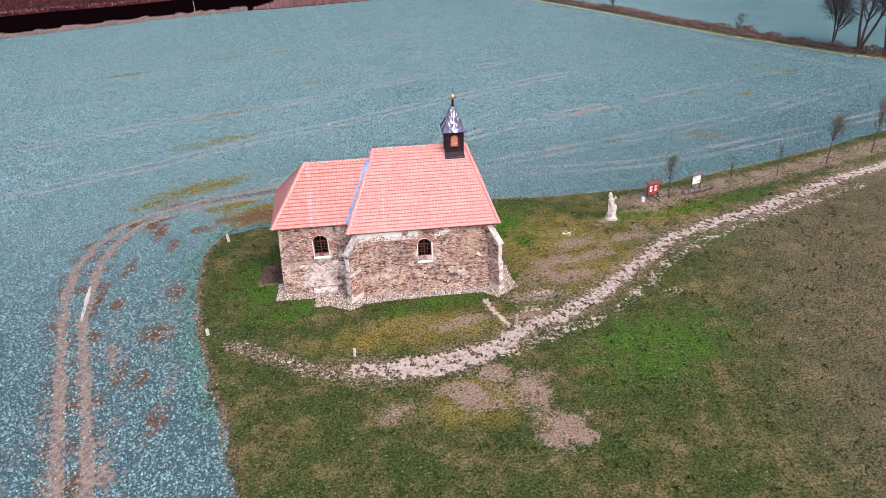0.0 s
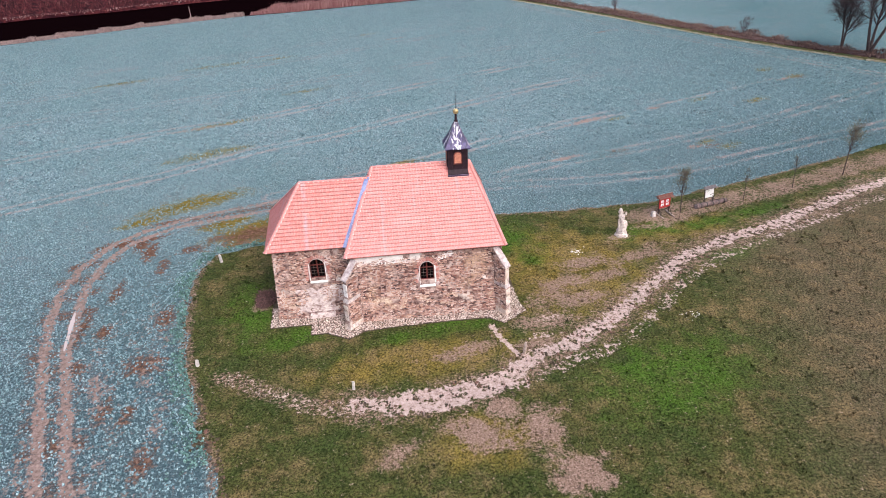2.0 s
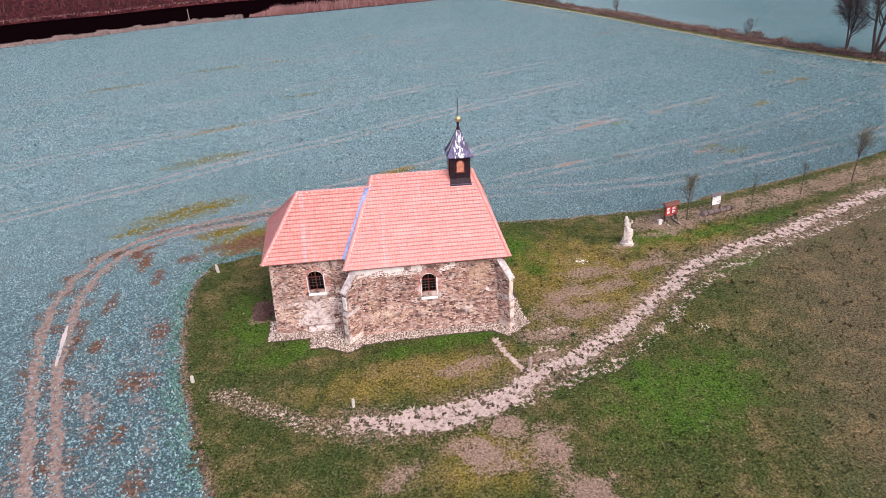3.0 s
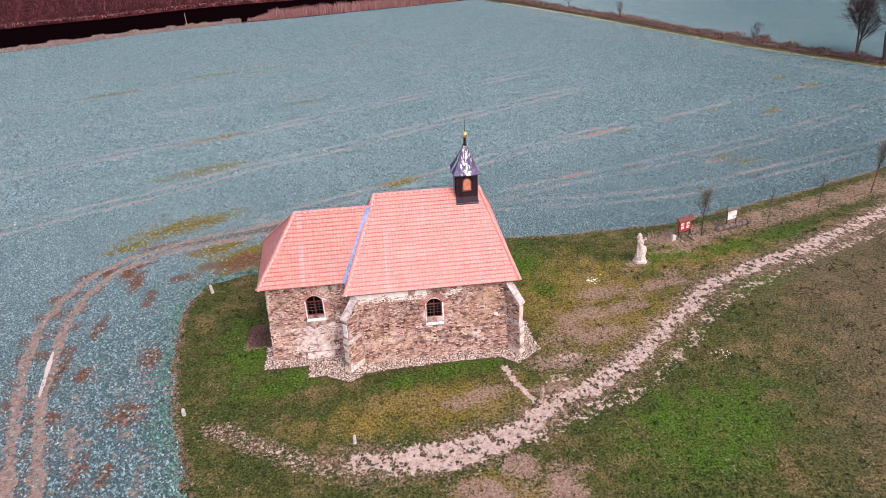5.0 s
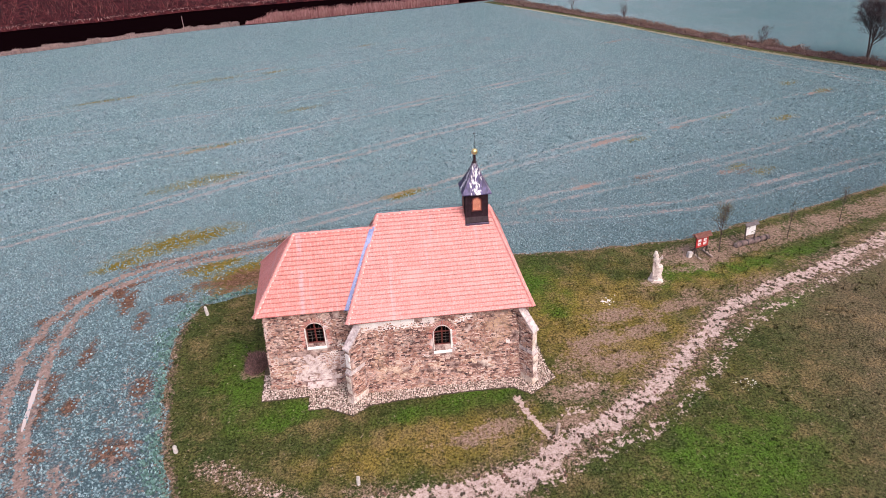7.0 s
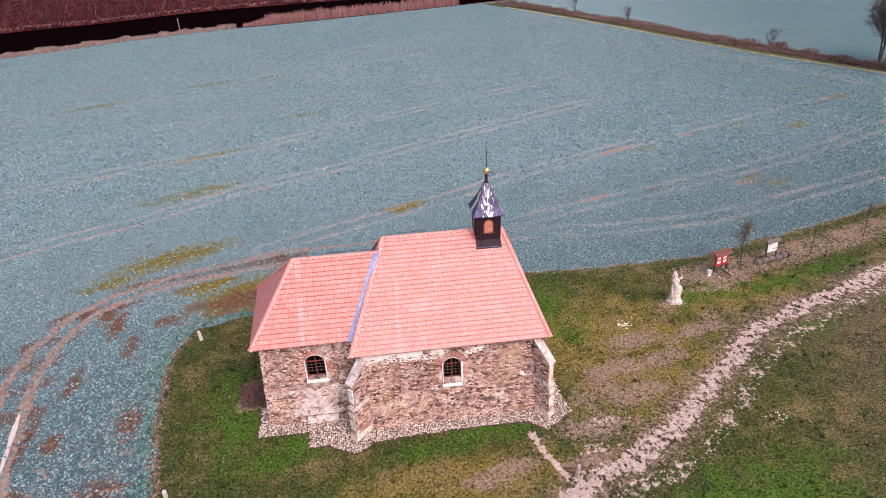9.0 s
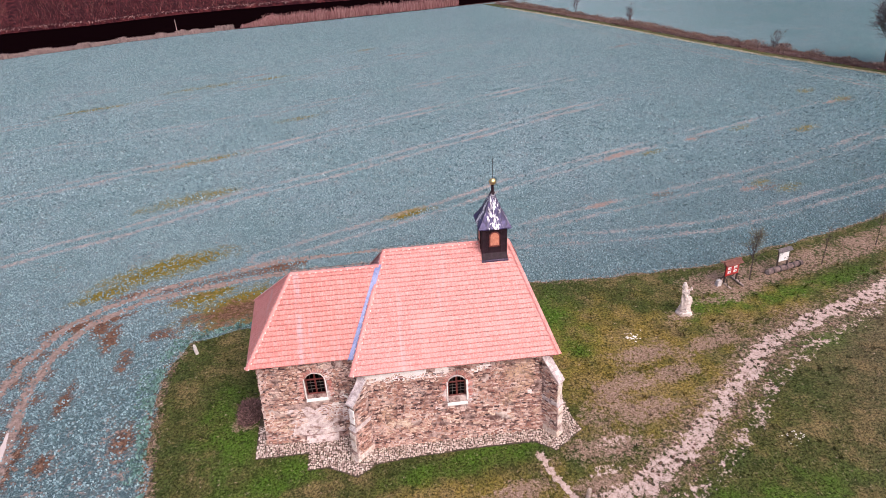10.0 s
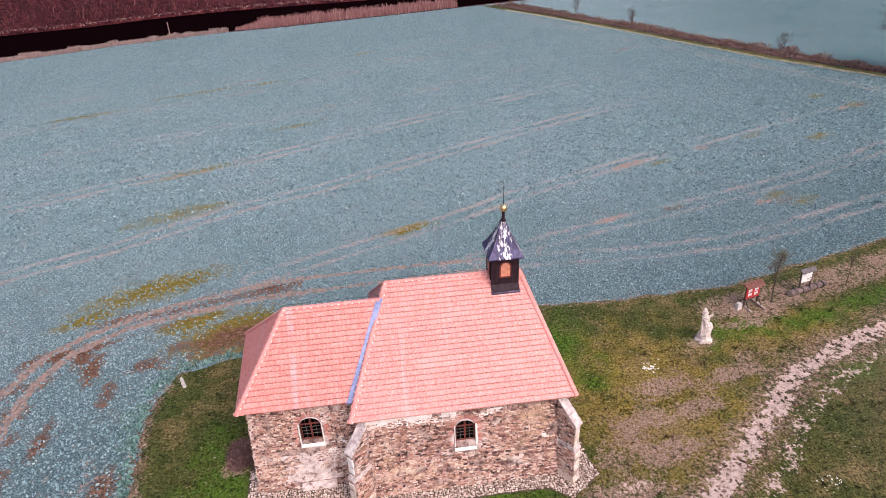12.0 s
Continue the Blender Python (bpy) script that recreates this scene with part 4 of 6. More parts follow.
def window(body, w, wall, sill_drop, bands):
    """A round-topped casement in its deep limewashed reveal."""
    cx, r, rise = (w["x0"] + w["x1"]) / 2, (w["x1"] - w["x0"]) / 2, w["top"] - w["spring"]
    y = lean(body, cx, body["y0"], w["sill"])[1]
    win = under("window", None, chapel, label="round-topped window with dark red casements and small panes")
    # lining of the reveal
    bm = bmesh.new()
    outline = arch_points(w)
    for a, b in zip(outline, outline[1:]):
        quad = [(p[0] * 0.985 + cx * 0.015, yy, p[1] - 0.006) for p, yy in ((a, y + 0.02), (b, y + 0.02), (b, y + 0.34), (a, y + 0.34))]
        bm.faces.new([bm.verts.new(q) for q in quad])
    bmesh.ops.solidify(bm, geom=bm.faces[:], thickness=0.012)
    part("reveal", bm, M["white_paint"], win, "limewashed reveal")
    # sloping sill
    bm = bmesh.new()
    prism(bm, [(w["x0"] - 0.07, y - 0.13, w["sill"] - sill_drop - 0.06), (w["x1"] + 0.07, y - 0.13, w["sill"] - sill_drop - 0.06), (w["x1"] + 0.01, y + 0.34, w["sill"] - 0.06), (w["x0"] - 0.01, y + 0.34, w["sill"] - 0.06)],
          [(w["x0"] - 0.07, y - 0.13, w["sill"] - sill_drop), (w["x1"] + 0.07, y - 0.13, w["sill"] - sill_drop), (w["x1"] + 0.01, y + 0.34, w["sill"] + 0.03), (w["x0"] - 0.01, y + 0.34, w["sill"] + 0.03)])
    part("sill", bm, M["white_paint"], win, "white sloping sill")
    yf = y + 0.2
    # outer frame as an arched band
    bm = bmesh.new()
    inner = [(cx + (px - cx) * 0.86, w["sill"] + 0.03 + (pz - w["sill"]) * 0.93) for px, pz in outline]
    closed_o, closed_i = outline + outline[:1], inner + inner[:1]
    for k in range(len(outline)):
        a, b, c, d = closed_o[k], closed_o[k + 1], closed_i[k + 1], closed_i[k]
        bm.faces.new([bm.verts.new((p[0], yf, p[1])) for p in (a, b, c, d)])
    bmesh.ops.remove_doubles(bm, verts=bm.verts, dist=0.001)
    bmesh.ops.solidify(bm, geom=bm.faces[:], thickness=0.06)
    frame_part = part("frame", bm, M["frame_red"], win, "dark red painted wooden frame")
    bm = bmesh.new()
    box(bm, cx - 0.045, cx + 0.045, yf - 0.02, yf + 0.05, w["sill"] + 0.03, w["top"] - 0.03, 0.008)
    box(bm, w["x0"] + 0.03, w["x1"] - 0.03, yf - 0.015, yf + 0.045, w["spring"] - 0.1, w["spring"] - 0.03, 0.008)
    part("mullion", bm, M["frame_red"], win, "dark red mullion and transom")
    for side in (-1, 1):
        for k in range(1, 4):
            z = w["sill"] + 0.06 + k * (w["spring"] - w["sill"] - 0.12) / 4
            bm = bmesh.new()
            box(bm, cx + side * 0.05 if side > 0 else cx - r + 0.06, cx + r - 0.06 if side > 0 else cx - 0.05, yf + 0.005, yf + 0.03, z - 0.008, z + 0.008)
            part("glazing_bar", bm, M["bar_pale"], win, "thin pale glazing bar")
        bm = bmesh.new()
        x = cx + side * r * 0.47
        box(bm, x - 0.008, x + 0.008, yf + 0.004, yf + 0.028, w["sill"] + 0.06, w["top"] - 0.1)
        part("glazing_bar", bm, M["bar_pale"], win, "thin pale glazing bar")
    bm = bmesh.new()
    bm.faces.new([bm.verts.new((cx + (px - cx) * 0.97, yf + 0.04, w["sill"] + (pz - w["sill"]) * 0.98)) for px, pz in outline])
    bmesh.ops.solidify(bm, geom=bm.faces[:], thickness=-0.006)
    part("pane", bm, M["glass"], win, "dark window glass")
    # limewashed band beside the opening
    for x, wide in bands:
        bm = bmesh.new()
        box(bm, x - wide / 2, x + wide / 2, y - 0.06, y + 0.02, w["sill"] - sill_drop * 0.5, w["spring"] + 0.1, 0.01)
        for v in bm.verts:
            v.co.y += lean(body, x, body["y0"], v.co.z)[1] - y
        part("jamb_band", bm, M["white_paint"], win, "limewashed band")
    # ring of bricks round the head and down the sides
    for k in range(17):
        a = math.pi * (k + 0.5) / 17
        mid_r = 0.15
        x, z = cx - (r + mid_r) * math.cos(a), w["spring"] + (rise + mid_r) * math.sin(a)
        m = Matrix.Translation(lean(body, x, body["y0"] - 0.012, z)) @ Matrix.Rotation(-(math.pi / 2 - a), 4, "Y")
        under("brick", BRICK, win, m @ Matrix.Rotation(rng.uniform(-0.04, 0.04), 4, "Y"))
    for side in (-1, 1):
        z = w["sill"] - 0.12
        while z < w["spring"] - 0.02:
            m = Matrix.Translation(lean(body, cx + side * (r + 0.22), body["y0"] - 0.012, z)) @ Matrix.Rotation(math.pi / 2, 4, "Y")
            under("brick", BRICK, win, m @ Matrix.Diagonal((1, 1, rng.uniform(0.65, 1.05), 1)))
            z += 0.088


bm = bmesh.new()
box(bm, -0.037, 0.037, -0.02, 0.06, -0.13, 0.13, 0.008)
BRICK = bpy.data.meshes.new("brick")
bm.to_mesh(BRICK)
bm.free()
BRICK.materials.append(M["brick"])
window(NAVE, NAVE_WINDOW, nave_wall, 0.42, ((2.33, 0.1), (1.265, 0.05)))
window(CHOIR, CHOIR_WINDOW, choir_wall, 0.26, ((-6.25, 0.07), (-5.14, 0.05)))

bm = bmesh.new()
box(bm, 5.62, 5.84, 34.6, 34.72, 2.72, 2.92, 0.008)
part("notice_plate", bm, M["white_paint"], nave_wall, "small white plate on the wall")


def buttress(x, y, angle, name_label, height, half, upper):
    """A stepped diagonal buttress: plinth, two stages and a sloping cap, reaching out from a corner."""
    b = under("buttress", None, chapel, pose(x, y, 0, 0, 0, angle), name_label)
    out = 0.84

    def stage(name, o0, o1, h0, h1, z0, z1, material, label):
        bm = bmesh.new()
        prism(bm, [(-h0, 0.35, z0), (-h0, -o0, z0), (h0, -o0, z0), (h0, 0.35, z0)], [(-h1, 0.35, z1), (-h1, -o1, z1), (h1, -o1, z1), (h1, 0.35, z1)])
        bmesh.ops.bevel(bm, geom=bm.edges[:], offset=0.02, segments=1, affect="EDGES")
        return part(name, bm, material, b, label)
    stage("plinth", out + 0.16, out + 0.08, half + 0.06, half + 0.04, 0, 0.42, M["ashlar"], "")
    low = stage("lower_stage", out + 0.06, out, half + 0.02, half, 0.4, 2.25, M["mortar"], "ochre sandstone blocks and rubble")
    stage("offset", out + 0.04, out - 0.12, half + 0.03, half - 0.02, 2.22, 2.5, M["slate_cap"], "sloping weathered offset stone")
    up = stage("upper_stage", out - 0.12, out - 0.16, half - 0.02, half - 0.04, 2.45, height, M["mortar"], "plastered rubble")
    bm = bmesh.new()
    prism(bm, [(-half - 0.03, 0.35, height - 0.02), (-half - 0.03, -out + 0.06, height - 0.06), (half + 0.03, -out + 0.06, height - 0.06), (half + 0.03, 0.35, height - 0.02)],
          [(-half - 0.02, 0.35, 4.98), (-half - 0.02, -out + 0.08, height + 0.04), (half + 0.02, -out + 0.08, height + 0.04), (half + 0.02, 0.35, 4.98)])
    shoulder = part("shoulder", bm, M["mortar"], b, "rubble shoulder under the cap")
    slope = (4.98 - height - 0.04) / (out + 0.27)
    for side in (-1, 1):
        rubble(lambda u, v: (side * (half + 0.015), (-out + 0.08 + u) if side > 0 else (0.35 - u), height + v), out + 0.27, 1.0,
               lambda u, v: v > (u if side > 0 else out + 0.27 - u) * slope - 0.04, shoulder, turn=side * math.pi / 2, thick=0.06)
    bm = bmesh.new()
    edge = half + 0.025
    lower = [(-edge, 0.35, 4.985), (-edge, -out + 0.04, height - 0.02), (edge, -out + 0.04, height - 0.02), (edge, 0.35, 4.985)]
    prism(bm, lower, [(x, y, z + 0.09) for x, y, z in lower])
    part("cap", bm, M["slate_cap"], b, "grey sloping cap slab")
    # rubble on the flanks, dressed blocks on the end
    for side in (-1, 1):
        rubble(lambda u, v: (side * (half + 0.03), (-out + 0.06 + u) if side > 0 else (0.15 - u), 0.45 + v), 1.0, 1.78, lambda u, v: False, low, turn=side * math.pi / 2, thick=0.06)
        rubble(lambda u, v: (side * (half - 0.01), (-out + 0.2 + u) if side > 0 else (0.15 - u), 2.5 + v), 0.9, height - 2.5, lambda u, v: noise.noise((u * 2, v * 2, side)) > 0.42, up, turn=side * math.pi / 2, thick=0.06)
    z = 0.47
    while z < height - 0.35:
        h = rng.uniform(0.26, 0.42)
        lower = z < 2.2
        y_end = -out if lower else -out + 0.14
        if not 1.98 < z < 2.45:
            bm = bmesh.new()
            w = half * 2 - (0.05 if lower else 0.1)
            box(bm, -w / 2, w / 2, y_end - 0.05, y_end + 0.2, z, min(z + h - 0.015, height - 0.04), 0.018)
            part("block", bm, M["ashlar"] if lower else upper, low if lower else up)
        z += h


buttress(-3.3, 34.46, -45, "stepped diagonal buttress of plastered rubble and sandstone", 3.95, 0.23, M["limewash"])
buttress(6.76, 34.62, 38, "stepped diagonal buttress with ochre sandstone end blocks", 3.85, 0.24, M["ashlar"])

# ---- roofs ----
TILE_W, TILE_L = 0.205, 0.268


def tile_mesh(material):
    """A clay pantile: a shallow trough, a roll at one side, and a thick lower lip."""
    prof = [(-0.5, 0.003), (-0.3, 0.0), (0.05, 0.0), (0.22, 0.006), (0.36, 0.008), (0.5, 0.003)]
    drop = (0.03, 0.008, -0.004, -0.006, 0.004, 0.03)
    v = [(x * TILE_W, s + d * (s < 0.1), z + lift) for s, lift in ((0.04, 0.0), (-0.022, 0.05), (0.03, 0.06), (TILE_L + 0.03, 0.01)) for (x, z), d in zip(prof, drop)]
    n = len(prof)
    f = [(r * n + k, r * n + k + 1, r * n + n + k + 1, r * n + n + k) for r in range(3) for k in range(n - 1)]
    return mesh_of("roof_tile", v, f, material, smooth=True)


TILE, TILE_RED = tile_mesh(M["tile"]), tile_mesh(M["tile_red"])
TILE_V, TILE_F = np.array([tuple(v.co) for v in TILE.vertices]), np.array([tuple(p.vertices) for p in TILE.polygons])


def roof_plane(a, b, c, d, parent, picked=None, tile=TILE):
    """Tiles over a slope with the eave a to b and the upper edge d to c, laid in level rows and cut at the sides."""
    a, b, c, d = (Vector(p) for p in (a, b, c, d))
    along = (b - a).normalized()
    normal = along.cross(d - a).normalized()
    up = normal.cross(along)
    height = (d - a).dot(up)
    lo = lambda v: (d - a).dot(along) * v / height
    hi = lambda v: (b - a).dot(along) + ((c - a).dot(along) - (b - a).dot(along)) * v / height
    basis = Matrix((along, up, normal)).transposed()
    rows = round(height / TILE_L)
    step = height / rows
    verts, faces, made = [], [], 0
    for k in range(rows):
        v = k * step
        shift = 0.0
        left, right = lo(v + step / 2), hi(v + step / 2)
        first, last = math.floor((left - shift) / TILE_W), math.ceil((right - shift) / TILE_W)
        for i in range(first, last + 1):
            u0, u1 = max(left, shift + i * TILE_W), min(right, shift + (i + 1) * TILE_W)
            if u1 - u0 < 0.035:
                continue
            at = a + along * (u0 + u1) / 2 + up * (v + rng.uniform(-0.006, 0.006)) + normal * rng.uniform(0, 0.006)
            full = u1 - u0 > TILE_W * 0.98
            if full and picked and picked(u0, k) and made < 300:
                under("roof_tile", tile, parent, Matrix.Translation(at) @ basis.to_4x4())
                made += 1
            else:
                base = len(verts)
                scaled = TILE_V * ((u1 - u0) / TILE_W, 1, 1)
                verts.extend(at + basis @ Vector(p) for p in scaled)
                faces.extend(TILE_F + base)
    if verts:
        under("tiling", bulk_mesh("tiling", [tuple(p) for p in verts], np.array(faces), tile.materials[0]), parent, kind="stuff")


def ridge_mesh():
    v, f, n = [], [], 7
    for s, r in ((-0.02, 0.135), (0.37, 0.115)):
        for k in range(n):
            t = math.pi * k / (n - 1)
            v.append((r * math.cos(t), s, r * 0.8 * math.sin(t)))
    for k in range(n):
        t = math.pi * k / (n - 1)
        v.append((0.105 * math.cos(t), -0.02, 0.08 * math.sin(t)))
    for k in range(n - 1):
        f += [(k, k + 1, n + k + 1, n + k), (2 * n + k, 2 * n + k + 1, k + 1, k)]
    return mesh_of("ridge_tile", v, [tuple(reversed(q)) for q in f], M["tile"], smooth=False)


RIDGE = ridge_mesh()


def ridge_line(a, b, parent, mortar=False):
    """A row of overlapping ridge tiles from a to b, bedded in mortar that shows along a hip."""
    a, b = Vector(a), Vector(b)
    way = (b - a).normalized()
    side = way.cross(Vector((0, 0, 1))).normalized()
    basis = Matrix((side, way, side.cross(way))).transposed().to_4x4()
    count = round((b - a).length / 0.34)
    step = (b - a).length / count
    for k in range(count):
        under("ridge_tile", RIDGE, parent, Matrix.Translation(a + way * (k * step) + Vector((0, 0, 0.02))) @ basis)
    if mortar:
        for k in range(count):
            for s in (-1, 1):
                bm = bmesh.new()
                p = a + way * (k * step + 0.02) + side * s * 0.13 + Vector((0, 0, 0.05))
                bmesh.ops.create_icosphere(bm, subdivisions=1, radius=0.05, matrix=Matrix.Translation(p) @ basis @ Matrix.Diagonal((0.7, 1.3, 0.6, 1)))
                part("mortar_bed", bm, M["white_mortar"], parent)


def slab(loop, thickness, parent, name):
    """The boarded bed of a slope: its outline and its thickness, square to the slope."""
    pts = [Vector(p) for p in loop]
    n = (pts[1] - pts[0]).cross(pts[2] - pts[0]).normalized()
    bm = bmesh.new()
    prism(bm, [p - n * thickness for p in pts], [p - n * 0.004 for p in pts])
    part(name, bm, M["tile_bed"], parent)


SW, SE, NE, NW = (-3.62, 34.59, 5.27), (7.2, 34.59, 5.27), (7.2, 44.89, 5.27), (-2.5, 44.89, 5.27)
RW, RE = (-1.42, 39.74, 9.41), (5.45, 39.74, 9.41)
nave_roof = under("nave_roof", None, chapel, label="steep hipped roof of salmon red clay tiles")
for loop in ((SW, SE, RE, RW), (SE, NE, RE), (NE, NW, RW, RE), (NW, SW, RW)):
    slab(loop, 0.1, nave_roof, "roof_bed")
roof_plane(SW, SE, RE, RW, nave_roof, picked=lambda u, k: k < 6)
roof_plane(NW, SW, RW, RW, nave_roof)
roof_plane(SE, NE, RE, RE, nave_roof)
roof_plane(NE, NW, RW, RE, nave_roof)
ridge_line(RW, RE, nave_roof, True)
ridge_line(SW, RW, nave_roof, True)
ridge_line(NW, RW, nave_roof)
ridge_line(SE, RE, nave_roof)
ridge_line(NE, RE, nave_roof)

CSW, CNW = (-8.93, 35.71, 5.5), (-9.35, 41.95, 5.5)
CR = (-6.45, 38.95, 8.98)


def on_west_slope(z):
    return -3.62 + 2.2 * (z - 5.27) / 4.14


VALLEY_LO, VALLEY_HI = (on_west_slope(5.5), 35.71, 5.5), (on_west_slope(8.98), 38.95, 8.98)
CNE = (on_west_slope(5.5), 41.95, 5.5)
choir_roof = under("choir_roof", None, chapel, label="lower hipped roof of salmon red clay tiles")
for loop in ((CSW, VALLEY_LO, VALLEY_HI, CR), (CNW, CSW, CR), (CNE, CNW, CR, VALLEY_HI)):
    slab(loop, 0.1, choir_roof, "roof_bed")
roof_plane(CSW, VALLEY_LO, VALLEY_HI, CR, choir_roof, picked=lambda u, k: k < 14, tile=TILE_RED)
roof_plane(CNW, CSW, CR, CR, choir_roof, tile=TILE_RED)
roof_plane(CNE, CNW, CR, VALLEY_HI, choir_roof)
ridge_line(CR, (VALLEY_HI[0] - 0.15, VALLEY_HI[1], VALLEY_HI[2]), choir_roof, True)
ridge_line(CSW, CR, choir_roof, True)
ridge_line(CNW, CR, choir_roof)

# metal valley between the two roofs
lo, hi = Vector(VALLEY_LO), Vector(VALLEY_HI)
way = (hi - lo).normalized()
bm = bmesh.new()
prism(bm, [lo + Vector((-0.26, -0.16, 0.06)), lo + Vector((0.04, -0.16, 0.06)), hi + Vector((0.04, 0, 0.06)), hi + Vector((-0.26, 0, 0.06))],
      [lo + Vector((-0.26, -0.16, 0.1)), lo + Vector((0.04, -0.16, 0.1)), hi + Vector((0.04, 0, 0.1)), hi + Vector((-0.26, 0, 0.1))])
part("valley_gutter", bm, M["valley"], choir_roof, "blue-grey sheet metal valley gutter")

# lightning conductor along the ridges, on short stays
bm = bmesh.new()
for a, b in ((Vector(RW), Vector(RE)), (Vector(CR), Vector(VALLEY_HI))):
    tube(bm, a + Vector((0, 0, 0.28)), b + Vector((0, 0, 0.28)), 0.008, 0.008, 5)
    for k in range(6):
        p = a.lerp(b, k / 5)
        tube(bm, p, p + Vector((0, 0, 0.28)), 0.008, 0.008, 5)
part("lightning_wire", bm, M["iron"], nave_roof, "thin lightning conductor on short stays")

# ---- bell turret ----
TX, TY = 4.6, 39.74
turret = under("bell_turret", None, chapel, pose(TX, TY, 0), "dark metal-clad bell turret with a pointed sheet roof and gilded ball")
bm = bmesh.new()
box(bm, -0.68, 0.68, -0.69, 0.69, 8.1, 10.72, 0.02)
part("housing", bm, M["dark_metal"], turret, "dark brown sheet metal cladding")
for sx, sy in ((-0.7, -0.7), (0.62, -0.7), (-0.7, 0.62), (0.62, 0.62)):
    bm = bmesh.new()
    box(bm, sx, sx + 0.08, sy, sy + 0.08, 8.2, 10.72, 0.01)
    part("corner_trim", bm, M["dark_metal"], turret)
for x in (-0.4, 0.36):
    bm = bmesh.new()
    box(bm, x - 0.015, x + 0.015, -0.725, -0.68, 8.95, 10.7, 0.005)
    part("standing_seam", bm, M["dark_metal"], turret)
for y in (-0.35, 0.35):
    bm = bmesh.new()
    box(bm, -0.725, -0.67, y - 0.015, y + 0.015, 9.2, 10.7, 0.005)
    part("standing_seam", bm, M["dark_metal"], turret)
bm = bmesh.new()
prism(bm, [(-0.72, -0.9, 8.55), (0.72, -0.9, 8.55), (0.72, -0.7, 8.6), (-0.72, -0.7, 8.6)], [(-0.72, -0.9, 8.83), (0.72, -0.9, 8.83), (0.7, -0.68, 9.12), (-0.7, -0.68, 9.12)])
part("base_flashing", bm, M["dark_metal"], turret, "dark skirt flashing on the tiles")
bm = bmesh.new()
box(bm, -0.74, 0.74, -0.98, -0.88, 8.6, 8.8, 0.01)
part("apron_flashing", bm, M["lead"], turret, "grey lead apron flashing")
for turn, wx in ((0, 0.0), (-90, 0.0)):
    louvre = under("bell_opening", None, turret, pose(0, 0, 0, 0, 0, turn), "arched bell opening with orange louvres")
    shape = dict(x0=-0.3, x1=0.3, sill=9.5, spring=10.14, top=10.42)
    line = arch_points(shape, 8)
    inner = [(x * 0.78, 9.57 + (z - 9.5) * 0.87) for x, z in line]
    bm = bmesh.new()
    for k in range(len(line)):
        q = [line[k], line[(k + 1) % len(line)], inner[(k + 1) % len(line)], inner[k]]
        bm.faces.new([bm.verts.new((x, -0.735, z)) for x, z in q])
    bmesh.ops.remove_doubles(bm, verts=bm.verts, dist=0.001)
    bmesh.ops.solidify(bm, geom=bm.faces[:], thickness=-0.05)
    bm.normal_update()
    part("louvre_frame", bm, M["frame_red"], louvre, "dark red arched frame")
    for k in range(11):
        z = 9.59 + k * 0.072
        half = 0.235 if z < 10.12 else 0.235 * math.sqrt(max(0.05, 1 - ((z - 10.12) / 0.27) ** 2))
        bm = bmesh.new()
        box(bm, -half, half, -0.73, -0.695, z, z + 0.055, 0.004)
        part("louvre_slat", bm, M["louvre"], louvre, "orange-brown louvre slat")
# flared roof
bm = bmesh.new()
rings = [(0.89, 10.64), (0.88, 10.7), (0.68, 11.02), (0.49, 11.4), (0.31, 11.83), (0.16, 12.22), (0.1, 12.4)]
loops = [[bm.verts.new((sx * r, sy * r, z)) for sx, sy in ((-1, -1), (1, -1), (1, 1), (-1, 1))] for r, z in rings]
for a, b in zip(loops, loops[1:]):
    for k in range(4):
        bm.faces.new((a[k], a[(k + 1) % 4], b[(k + 1) % 4], b[k]))
bm.faces.new(loops[0][::-1])
bm.faces.new(loops[-1])
spire = part("spire_roof", bm, M["spire"], turret, "flared grey sheet metal roof with pale streaks")
for face in range(4):
    spin = Matrix.Rotation(face * math.pi / 2, 4, "Z")
    for side in (-0.5, 0.5, 1.0):
        bm = bmesh.new()
        for (r0, z0), (r1, z1) in zip(rings[1:], rings[2:]):
            tube(bm, (side * r0, -r0 - 0.004, z0), (side * r1, -r1 - 0.004, z1), 0.014, 0.014, 4)
        bmesh.ops.transform(bm, matrix=spin, verts=bm.verts)
        part("roof_seam", bm, M["lead"], spire)
bm = bmesh.new()
tube(bm, (0, 0, 12.36), (0, 0, 12.46), 0.15, 0.12, 12)
tube(bm, (0, 0, 12.44), (0, 0, 12.95), 0.085, 0.07, 12)
part("finial_pole", bm, M["dark_metal"], turret, "dark finial pole")
bm = bmesh.new()
bmesh.ops.create_uvsphere(bm, u_segments=20, v_segments=12, radius=0.19, matrix=Matrix.Translation((0, 0, 13.06)))
for f in bm.faces:
    f.smooth = True
part("ball", bm, M["gold"], turret, "gilded ball")
bm = bmesh.new()
tube(bm, (0, 0, 13.2), (0, 0, 14.5), 0.016, 0.009, 6)
tube(bm, (-0.09, 0, 14.18), (0.09, 0, 14.12), 0.012, 0.012, 5)
tube(bm, (0, -0.09, 14.15), (0, 0.09, 14.15), 0.012, 0.012, 5)
part("lightning_rod", bm, M["iron"], turret, "thin dark lightning rod")

